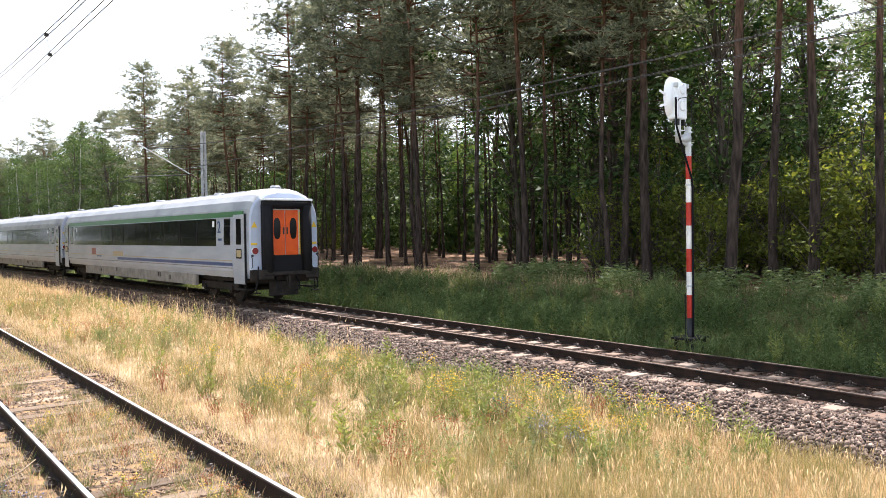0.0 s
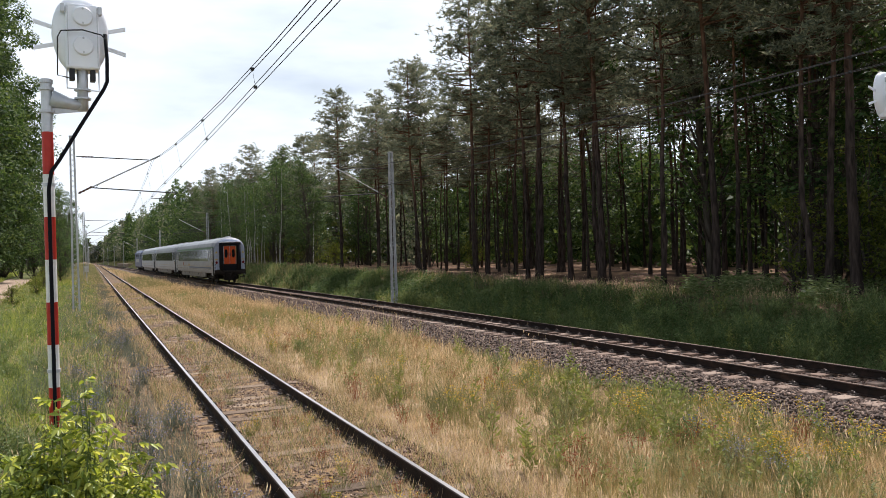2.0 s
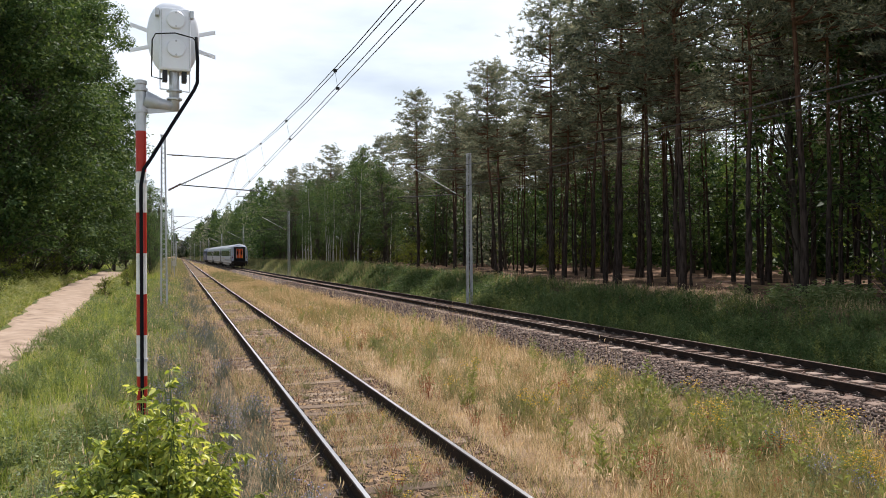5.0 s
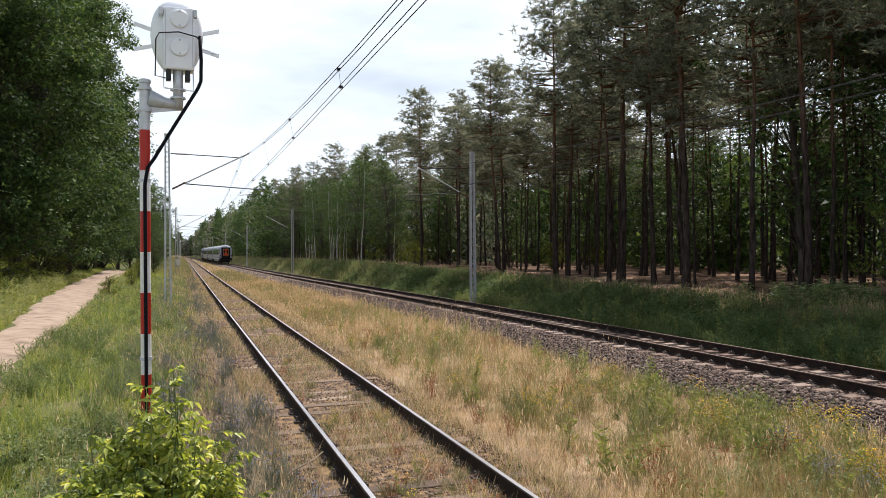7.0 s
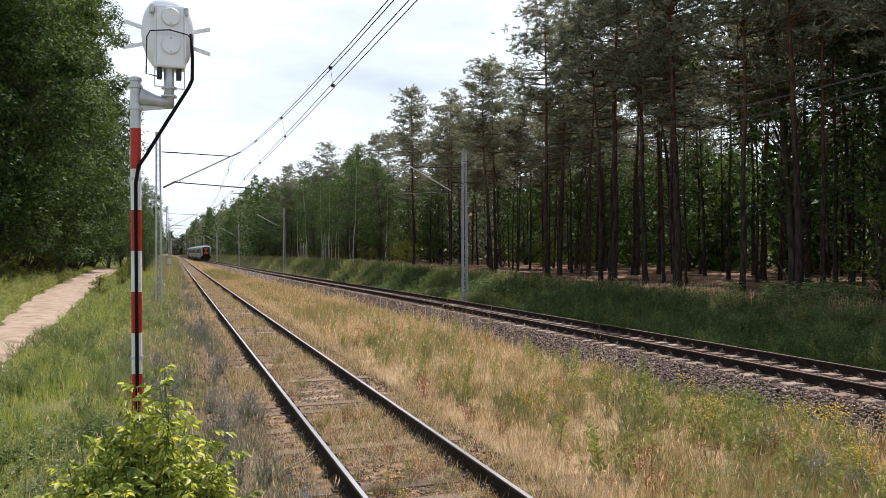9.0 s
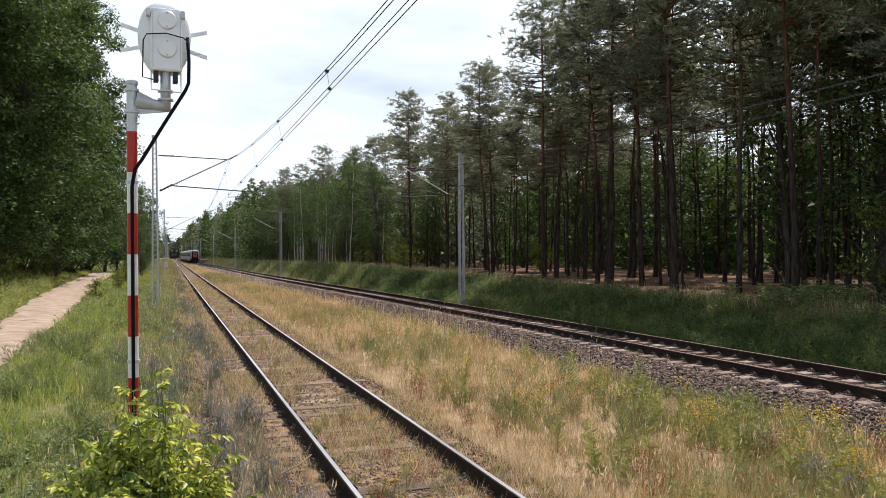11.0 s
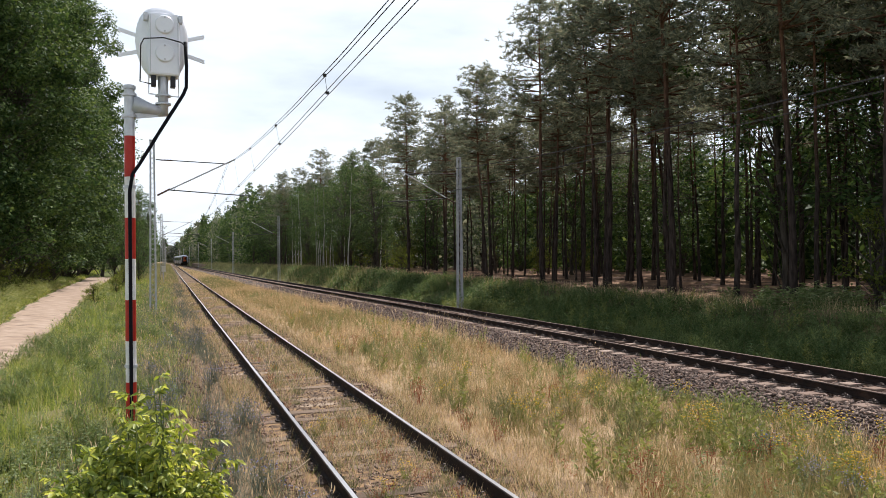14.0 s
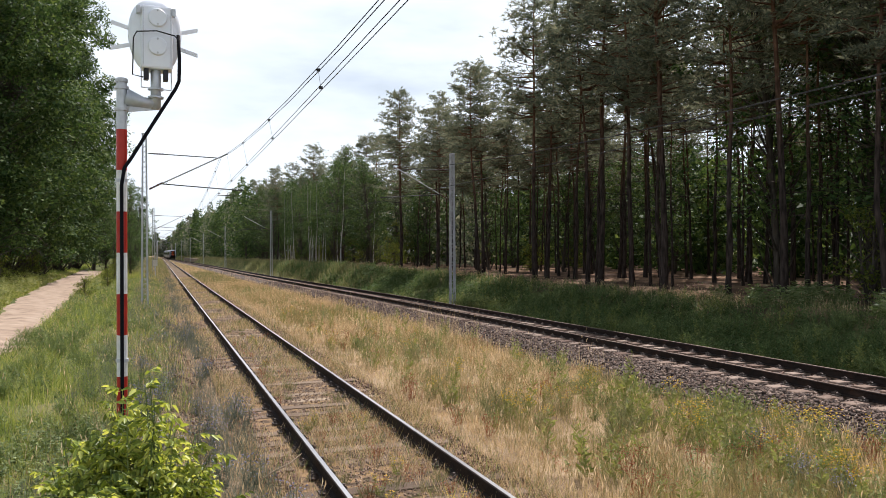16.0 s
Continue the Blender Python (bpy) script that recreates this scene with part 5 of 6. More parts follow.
# trees beside the path on the other side
for x, y, i, s in ((-9.3, 46.0, 0, 1.0), (-8.9, 56.0, 1, 1.05), (-8.6, 67.0, 0, 0.95), (-8.6, 79.0, 1, 0.95), (-8.3, 93.0, 0, 0.8), (-14.5, 42.0, 1, 1.0), (-15.5, 53.0, 0, 0.9), (-14.5, 65.0, 1, 1.0), (-14.0, 80.0, 0, 0.9)):
    plant("edge_oak", x, y, i, s)
for x, y, i, s in ((-5.2, 104.0, 0, 0.9), (-4.4, 122.0, 1, 0.8), (-6.4, 140.0, 2, 1.0), (-4.6, 160.0, 0, 0.95), (-6.0, 180.0, 1, 0.9), (-5.0, 205.0, 2, 1.1), (-5.5, 232.0, 0, 1.0), (-4.6, 260.0, 1, 0.9), (-7.0, 98.0, 0, 1.0), (-5.4, 95.0, 2, 0.7), (-8.6, 88.0, 1, 0.8), (-9.5, 118.0, 1, 1.1), (-9.5, 150.0, 0, 1.1), (-2.7, 86, 2, 0.42), (-3.0, 112.0, 2, 0.55)):
    plant("oak_tree", x, y, i, s)
for x, y, s in ((-5.6, 17.5, 0.35), (-6.4, 22, 0.5), (-6.8, 26, 0.4), (-6.6, 30, 0.5), (-7.6, 33, 0.55), (-7.4, 38, 0.45), (-7.8, 43, 0.6), (-8.0, 49, 0.5), (-8.2, 56, 0.6), (-8.6, 63, 0.6), (-8.8, 72, 0.6), (-9, 82, 0.7), (-3.2, 40, 0.3), (-2.9, 52, 0.35), (-3.2, 64, 0.4), (-3.6, 75, 0.5)):
    plant("sapling", x, y, 2, s, label="low leafy shrub beside the sandy path")


def line_sign(x, y):
    """A small white board on a post beside the line."""
    z = float(gz(x, y))
    root = tagged(new("line_sign"), "small white board on a grey post beside the track", "railway sign")
    root.matrix_basis = pose(x, y, z)
    part("post", Build().tube([(0, 0, -0.3), (0, 0, 1.75)], 0.035, 10), M_GALV, root)
    part("board", Build().box((-0.2, -0.05, 1.15), (0.2, -0.02, 1.72), 0, 0.008), M_POST_WHITE, root)
    return root


line_sign(-0.35, 84.0)


def low_platform():
    """A pale low platform beside the line far ahead."""
    b = Build()
    ys = np.arange(270, 340, 5.0)
    b.sweep([(3.4, -0.6), (3.4, 0.75), (3.5, 0.8), (6.2, 0.8), (6.2, -0.6)], [((float(far_x(y)), float(y), 0.0), (1, 0)) for y in ys])
    return tagged(part("platform", b, M_SAND), "pale concrete platform beside the line far ahead", "platform", kind="structure")


low_platform()


def far_woods():
    """The woods in the distance on both sides of the line, and across its end."""
    rng = np.random.default_rng(8)
    base, tip, wid, slot = [], [], [], []

    def crown(x, y, h, r, k, pine_like, low=0.12, grow=1.0):
        z0 = float(gz(x, y))
        t = rng.uniform(low, 1.0, k)
        env = r * np.sin(np.pi * np.clip(t * 0.85 + 0.14, 0, 1)) ** 0.7
        a = rng.uniform(0, 6.28, k)
        rr = env * rng.uniform(0.3, 1.05, k) * (1 + 0.25 * np.sin(a * 3 + t * 9 + x))
        p = np.stack([x + np.cos(a) * rr, y + np.sin(a) * rr, z0 + h * t], 1)
        d = rng.normal(0, 1, (k, 3))
        d /= np.linalg.norm(d, axis=1, keepdims=True)
        s = grow * rng.uniform(0.3, 0.7, k)
        base.append(p)
        tip.append(p + d * s[:, None])
        wid.append(s * 0.6)
        slot.append(np.full(k, 1 if pine_like else 0))
    for y in np.arange(165, 620, 5.5):
        c = float(far_x(y)) - 12.28
        for x in (21.0, 26.0, 32.0):
            crown(x + c + rng.normal(0, 1.0), y + rng.normal(0, 2), rng.uniform(13, 19), rng.uniform(2.4, 3.6), 620 if y < 300 else 420, rng.random() < 0.35, 0.02, 1.1 if y < 300 else 1.9)
        for x in (-8.5, -13.5):
            if y > 230:
                crown(x + rng.normal(0, 0.8), y + rng.normal(0, 2), rng.uniform(11, 16), rng.uniform(2.4, 3.6), 420, rng.random() < 0.3, 0.02, 1.6)
    for y in np.arange(78, 170, 4.5):
        c = float(far_x(y)) - 12.28
        for x in (33.0, 38.0):
            crown(x + c + rng.normal(0, 1.0), y + rng.normal(0, 1.5), rng.uniform(9, 15), rng.uniform(2.6, 3.4), 420, rng.random() < 0.4, 0.0)
    for x in np.arange(-60, 90, 4.5):
        crown(x, 640 + rng.normal(0, 6), rng.uniform(12, 18) + 6 * (abs(x - 3) > 20), 4.5, 420, rng.random() < 0.4, 0.0, 4.0)
    for y in np.arange(-5, 165, 4.0):
        for x in (43.0, 50.0):
            crown(x + rng.normal(0, 1.5), y * 0.75 + rng.normal(0, 2), rng.uniform(7.5, 11.5), 3.6, 800, False, 0.0, 1.15)
        for x in (58.0, 66.0, 74.0):
            crown(x + rng.normal(0, 1.5), y + rng.normal(0, 2), rng.uniform(10, 14), 3.9, 640, rng.random() < 0.3, 0.0)
        crown(-20 + rng.normal(0, 1.5), y + 8, rng.uniform(12, 17), 3.8, 200, False)
    v, q = scales(np.concatenate(base), np.concatenate(tip), np.concatenate(wid), rng)
    ob = new("far_woods", flat_mesh("far_woods", v, q, [M_LEAF, M_NEEDLE], np.concatenate(slot), 3))
    return tagged(ob, "dark green mixed woods along the line in the distance", "woods", kind="stuff")


far_woods()


# ---------------------------------------------------------------- low growth
def patch(x, y, sx, sy, ph):
    """Slow waves from 0 to 1 by which the growth changes over the ground."""
    return 0.5 + 0.25 * np.sin(x * sx + ph + 1.7 * np.sin(y * sy * 0.6 + ph)) + 0.25 * np.sin(y * sy + 2.1 * ph + 1.3 * np.sin(x * sx * 0.8))


def on_track(x, y):
    near = np.abs(x - NEAR_X) < 1.15
    far = np.abs(x - far_x(y)) < 2.75
    return near | far


def on_path(x, y):
    return (x > np.interp(y, PATH_Y, PATH_L)) & (x < np.interp(y, PATH_Y, PATH_R)) & (y < 128)


def blades(name, n, region, height, width, material, seed, keep, label, lean=0.45, head=0.0):
    """Grass as single blades; region: x0, x1, y0, y1; thinned by keep(x, y)."""
    rng = np.random.default_rng(seed)
    x0, x1, y0, y1 = region
    x = rng.uniform(x0, x1, n)
    t = rng.uniform(0, 1, n)
    y = y0 * (y1 / y0) ** t if y0 > 0 else rng.uniform(y0, y1, n)
    tuft = np.clip(1.7 * patch(x, y, 7.3, 5.1, seed * 0.9) * patch(x, y, 3.1, 2.6, seed * 1.9) + 0.28, 0, 1)
    ok = (rng.uniform(0, 1, n) < keep(x, y) * tuft) & ~on_track(x, y) & ~on_path(x, y)
    x, y, tuft = x[ok], y[ok], tuft[ok]
    k = len(x)
    far = np.clip(y / 14.0, 1, 6) ** 0.75
    h = height * (0.6 + 0.8 * tuft) * rng.uniform(0.45, 1.25, k) * (0.7 + 0.6 * patch(x, y, 0.9, 0.7, seed * 1.3))
    a = rng.uniform(0, 6.28, k)
    ln = np.abs(rng.normal(0, lean, k)) * h
    b = np.stack([x, y, gz(x, y) - 0.02], 1)
    tp = b + np.stack([np.cos(a) * ln, np.sin(a) * ln, h], 1)
    v, q = spears(b, tp, width * far * rng.uniform(0.7, 1.4, k), rng)
    if head:
        pick = rng.uniform(0, 1, k) < 0.16
        hb = tp[pick]
        ht = hb + np.stack([np.cos(a[pick]) * 0.03, np.sin(a[pick]) * 0.03, np.full(pick.sum(), 0.1)], 1) * head
        v2, q2 = scales(hb, ht, 0.014 * head * far[pick], rng)
        q = np.concatenate([q, q2 + len(v)])
        v = np.concatenate([v, v2])
    return tagged(new(name, flat_mesh(name, v, q, material, k=3)), label, "grass", kind="stuff")


def dryness(x, y):
    return np.clip(0.3 + 1.3 * (0.6 * patch(x, y, 0.75, 0.45, 1.2) + 0.4 * patch(x, y, 2.1, 1.6, 3.4) - 0.35), 0.06, 1)


blades("dry_grass", 300000, (3.6, 10.0, 2.6, 150), 0.22, 0.0052, M_DRY, 1, lambda x, y: dryness(x, y) * np.clip((x - 3.5) / 0.9, 0.25, 1) * np.clip((far_x(y) - 2.6 - x) / 0.5, 0, 1), "straw-coloured dry grass between the two tracks", head=1.0)
blades("olive_grass", 230000, (3.8, 9.8, 2.6, 150), 0.25, 0.0055, M_OLIVE, 2, lambda x, y: np.clip(1.35 - 1.3 * dryness(x, y), 0.1, 1) * np.clip((x - 3.8) / 1.2, 0.1, 1), "olive half-dry grass between the two tracks")
blades("tall_straw", 26000, (5.2, 10.0, 15, 120), 0.62, 0.0065, M_DRY, 3, lambda x, y: np.clip(patch(x, y, 1.2, 0.4, 4.0) - 0.1, 0, 1) * np.clip(1 - np.abs(x - far_x(y) + 3.3) / 1.6, 0, 1), "tall pale straw with seed heads beside the ballast", 0.3, 0.9)
blades("verge_grass", 320000, (-9.5, 0.6, 4.5, 130), 0.19, 0.008, M_VERGE_GRASS, 4, lambda x, y: np.clip((0.9 - x) / 1.6, 0.15, 1), "green grass of the verge beside the path")
blades("verge_straw", 48000, (-4.5, 1.3, 4.5, 130), 0.32, 0.005, M_DRY, 5, lambda x, y: np.clip(patch(x, y, 0.9, 0.5, 2.2), 0.1, 1) * np.clip((x + 2.2) / 2.2, 0.22, 1), "dry straw among the green verge", head=1.0)
blades("bank_grass", 120000, (14.2, 21.0, 3.5, 150), 0.30, 0.010, M_GREEN_GRASS, 6, lambda x, y: np.clip(1.25 - np.abs(x - far_x(y) - 5) / 4.2, 0.0, 1), "lush green grass on the bank before the forest")
blades("bank_straw", 80000, (15.6, 24.0, 3.5, 150), 0.34, 0.008, M_DRY, 7, lambda x, y: (0.12 + np.clip(patch(x, y, 0.5, 0.25, 3.1) - 0.1, 0, 1)) * np.exp(-((x - far_x(y) - 8.3) / 1.2) ** 2), "tan dry grass at the forest edge", head=0.8)
blades("bed_weeds", 14000, (1.0, 4.2, 4.5, 60), 0.14, 0.008, M_OLIVE, 8, lambda x, y: patch(x, y, 1.5, 0.9, 0.4), "sparse weeds")


blades("grey_weeds", 95000, (-1.3, 1.25, 4.5, 90), 0.24, 0.0065, M_WEED_GREY, 9, lambda x, y: np.clip(1.2 * patch(x, y, 1.3, 0.6, 5.1) - 0.1, 0.05, 1), "grey-green weeds beside the side track")
blades("moss_strip", 36000, (3.75, 5.0, 4.0, 90), 0.07, 0.008, M_DRY, 10, lambda x, y: np.clip(1.3 - np.abs(x - 4.35) / 0.5, 0, 1) * patch(x, y, 2.0, 1.4, 1.1), "low yellowish dry growth along the stones", 0.8)
blades("thin_stems", 36000, (4.4, 9.8, 3.0, 60), 0.42, 0.0042, M_OLIVE_WEED, 12, lambda x, y: np.clip(1.6 * patch(x, y, 1.1, 0.8, 2.7) - 0.5, 0, 1), "thin olive-green stems among the dry grass", 0.3)


blades("near_verge", 26000, (-9.0, 0.9, -8.0, 5.0), 0.19, 0.008, M_VERGE_GRASS, 14, lambda x, y: np.clip((1.2 - x) / 1.6, 0.2, 1), "green grass of the verge")
blades("near_straw", 30000, (3.7, 9.6, -8.0, 3.2), 0.20, 0.006, M_DRY, 15, lambda x, y: dryness(x, y), "straw-coloured dry grass")
blades("near_bank", 16000, (14.6, 20.0, -8.0, 4.0), 0.34, 0.011, M_GREEN_GRASS, 16, lambda x, y: 1.0 + 0 * x, "lush green grass on the bank")


blades("far_straw", 60000, (3.7, 9.6, 110, 430), 0.34, 0.012, M_DRY, 31, lambda x, y: np.clip((far_x(y) - 2.7 - x) / 0.5, 0, 1), "pale dry grass between the tracks far ahead")
blades("far_olive", 40000, (3.7, 9.6, 70, 430), 0.4, 0.012, M_OLIVE_WEED, 32, lambda x, y: np.clip((far_x(y) - 2.7 - x) / 0.5, 0, 1) * np.clip(patch(x, y, 0.9, 0.11, 2.0), 0.1, 1), "olive tufts between the tracks far ahead")
blades("far_verge", 40000, (-5.0, 1.2, 90, 430), 0.45, 0.013, M_OLIVE_WEED, 33, lambda x, y: 0.3 + 0.7 * patch(x, y, 0.8, 0.15, 1.0), "olive-green growth along the line far ahead")
blades("far_bank", 110000, (6.0, 21.0, 60, 430), 0.55, 0.014, M_OLIVE_WEED, 34, lambda x, y: np.clip(1.3 - np.abs(x - far_x(y) - 5.2) / 2.4, 0, 1) * (0.35 + 0.65 * patch(x, y, 1.1, 0.3, 0.7)), "tufted grass on the bank far ahead")


def herbs(name, n, region, height, leaf, material, seed, keep, label):
    """Leafy herbs: upright stems set with broad leaves, in uneven patches."""
    rng = np.random.default_rng(seed)
    x0, x1, y0, y1 = region
    x, y = rng.uniform(x0, x1, n), y0 * (y1 / y0) ** rng.uniform(0, 1, n)
    ok = (rng.uniform(0, 1, n) < keep(x, y)) & ~on_track(x, y) & ~on_path(x, y)
    x, y = x[ok], y[ok]
    k, m = len(x), 16
    h = height * rng.uniform(0.35, 1.15, k) * (0.6 + 0.8 * patch(x, y, 1.4, 1.1, seed * 0.7))
    far = np.clip(y / 16.0, 1, 4) ** 0.6
    t = np.tile(np.linspace(0.12, 1.0, m), k)
    X, Y, H, F = (np.repeat(q, m) for q in (x, y, h, far))
    lean = np.repeat(rng.normal(0, 0.18, (k, 2)), m, 0)
    p = np.stack([X + lean[:, 0] * H * t, Y + lean[:, 1] * H * t, gz(X, Y) + H * t], 1)
    a = rng.uniform(0, 6.28, k * m)
    ln = leaf * F * rng.uniform(0.5, 1.3, k * m) * (1.2 - 0.7 * t)
    d = np.stack([np.cos(a), np.sin(a), rng.uniform(-0.5, 0.8, k * m)], 1)
    v, q = shingles(p, p + d * ln[:, None], ln * 0.5, np.stack([0.4 * np.cos(a), 0.4 * np.sin(a), np.ones(k * m)], 1) + rng.normal(0, 0.4, (k * m, 3)))
    sb = np.stack([x, y, gz(x, y) - 0.02], 1)
    v2, q2 = spears(sb, p[m - 1::m], 0.008 * far, rng)
    return tagged(new(name, flat_mesh(name, np.concatenate([v, v2]), np.concatenate([q, q2 + len(v)]), material, k=3)), label, "herbs", kind="stuff")


herbs("bank_herbs", 26000, (14.4, 20.5, 4.0, 110), 0.62, 0.085, M_NETTLE, 41, lambda x, y: np.clip(1.2 - np.abs(x - far_x(y) - 4.6) / 2.6, 0, 1) * np.clip(1.5 * patch(x, y, 1.0, 0.5, 2.4), 0.15, 1), "dark green nettles and herbs on the bank")
herbs("verge_herbs", 9000, (-4.6, 0.2, 5.0, 70), 0.30, 0.06, M_WEED, 42, lambda x, y: np.clip(1.5 * patch(x, y, 1.7, 1.2, 1.4) - 0.2, 0.05, 1), "green herbs among the verge grass")
herbs("path_herbs", 5000, (-9.5, -3.6, 18, 60), 0.65, 0.09, M_STALK, 43, lambda x, y: np.clip(1.3 * patch(x, y, 0.9, 0.5, 0.4), 0.2, 1), "light green ferns and herbs under the trees beside the path")


blades("path_straw", 46000, (-9.0, -2.0, 7.0, 85), 0.16, 0.008, M_DRY, 35, lambda x, y: np.exp(-((x - np.interp(y, PATH_Y, PATH_L) + 0.35) / 0.4) ** 2) + np.exp(-((x - np.interp(y, PATH_Y, PATH_R) - 0.2) / 0.25) ** 2), "dry straw along the edges of the sandy path", 0.6)
herbs("mast_herbs", 420, (14.4, 16.4, 36.0, 42.0), 0.8, 0.10, M_STALK, 46, lambda x, y: 1.0 + 0 * x, "yellow-green herbs round the foot of the mast")
herbs("field_herbs", 3200, (4.5, 9.6, 5.0, 60), 0.42, 0.055, M_WEED, 44, lambda x, y: np.clip(2.2 * patch(x, y, 1.5, 0.9, 3.3) - 1.0, 0, 1), "grey-green wild herbs in patches among the straw")
herbs("dead_herbs", 1800, (4.5, 9.6, 5.0, 50), 0.34, 0.035, M_RED_PLANT, 45, lambda x, y: np.clip(2.0 * patch(x, y, 1.1, 1.3, 5.0) - 0.9, 0, 1), "reddish-brown dried herbs among the straw")


def track_weeds():
    """Small weeds and straw that grow between the rails of the side track."""
    rng = np.random.default_rng(81)
    n = 130000
    x = NEAR_X + rng.uniform(-1.5, 1.5, n)
    y = 4.5 * (90 / 4.5) ** rng.uniform(0, 1, n)
    ok = (np.abs(np.abs(x - NEAR_X) - GAUGE / 2) > 0.11) & (rng.uniform(0, 1, n) < np.clip(patch(x, y, 1.8, 1.1, 0.9) - 0.15, 0, 1))
    x, y = x[ok], y[ok]
    k = len(x)
    a, h = rng.uniform(0, 6.28, k), 0.15 * rng.uniform(0.3, 1.6, k)
    b = np.stack([x, y, np.full(k, -0.21)], 1)
    tp = b + np.stack([np.cos(a) * h * 0.5, np.sin(a) * h * 0.5, h], 1)
    v, q = spears(b, tp, 0.0075 * np.clip(y / 14, 1, 5) ** 0.75, rng)
    return tagged(new("track_weeds", flat_mesh("track_weeds", v, q, [M_DRY, M_OLIVE, M_WEED], rng.choice([0, 0, 0, 1, 2], k), 3)), "low dry weeds growing between the rails", "weeds", kind="stuff")


track_weeds()


def stones(name, n, xs, y0, y1, zf, size, material, seed, label):
    """Broken stones, each a skewed block with cut corners."""
    rng = np.random.default_rng(seed)
    y = y0 * (y1 / y0) ** rng.uniform(0, 1, n)
    x = xs(rng, n, y)
    s = size * rng.uniform(0.55, 1.35, n)
    oct_v = np.array([(1, 0, 0), (-1, 0, 0), (0, 1, 0), (0, -1, 0), (0, 0, 0.8), (0, 0, -0.8)], float)
    oct_f = np.array([(0, 2, 4), (2, 1, 4), (1, 3, 4), (3, 0, 4), (2, 0, 5), (1, 2, 5), (3, 1, 5), (0, 3, 5)])
    v = oct_v[None] * s[:, None, None] * rng.uniform(0.5, 1.15, (n, 6, 1)) + rng.normal(0, 0.16, (n, 6, 3)) * s[:, None, None]
    a = rng.uniform(0, 6.28, n)
    tl = rng.normal(0, 0.5, n)
    ca, sa, ct, st = np.cos(a)[:, None], np.sin(a)[:, None], np.cos(tl)[:, None], np.sin(tl)[:, None]
    X, Y, Z = v[..., 0], v[..., 1], v[..., 2]
    X, Z = X * ct - Z * st, X * st + Z * ct
    X, Y = X * ca - Y * sa, X * sa + Y * ca
    v = np.stack([X + x[:, None], Y + y[:, None], Z + zf(x, y)[:, None] + s[:, None] * rng.uniform(0.0, 0.35, (n, 1))], -1)
    f = (oct_f[None] + 6 * np.arange(n)[:, None, None]).reshape(-1, 3)
    return tagged(new(name, flat_mesh(name, v.reshape(-1, 3), f, material, k=3)), label, "gravel", kind="stuff")


def far_bed_z(x, y):
    return FAR_Z + np.interp(np.abs(x - far_x(y)), [0, 1.0, 1.6, 2.3, 2.95, 3.3], [-0.235, -0.225, -0.235, -0.42, -0.66, -0.72])


def shoulder(rng, n, y):
    d = rng.uniform(0.9, 3.15, n)
    return far_x(y) - d


def crib(rng, n, y):
    return far_x(y) + rng.uniform(-2.0, 2.7, n)


stones("ballast_stones", 26000, shoulder, 3.2, 75, far_bed_z, 0.048, M_STONE, 3, "grey and reddish broken stones on the track shoulder")
stones("crib_stones", 15000, crib, 3.2, 60, far_bed_z, 0.034, M_STONE_RUST, 4, "dusty brown stones between the sleepers")
stones("side_stones", 17000, lambda rng, n, y: NEAR_X + rng.choice([-1, 1], n) * rng.uniform(0.95, 1.75, n) - 0.05, 4.5, 60, lambda x, y: np.interp(np.abs(x - NEAR_X), [0, 1.35, 1.75, 2], [-0.20, -0.205, -0.32, -0.32]), 0.028, M_STONE_RUST, 5, "dusty stones beside the side track")
stones("verge_stones", 9000, lambda rng, n, y: rng.uniform(0.1, 0.95, n), 4.5, 40, gz, 0.024, M_STONE_RUST, 7, "dark reddish stones strewn beside the side track")
stones("bed_stones", 12000, lambda rng, n, y: NEAR_X + rng.uniform(-0.66, 0.66, n), 4.2, 50, lambda x, y: np.full(len(x), -0.20), 0.022, M_STONE_TAN, 6, "small tan stones between the rails")


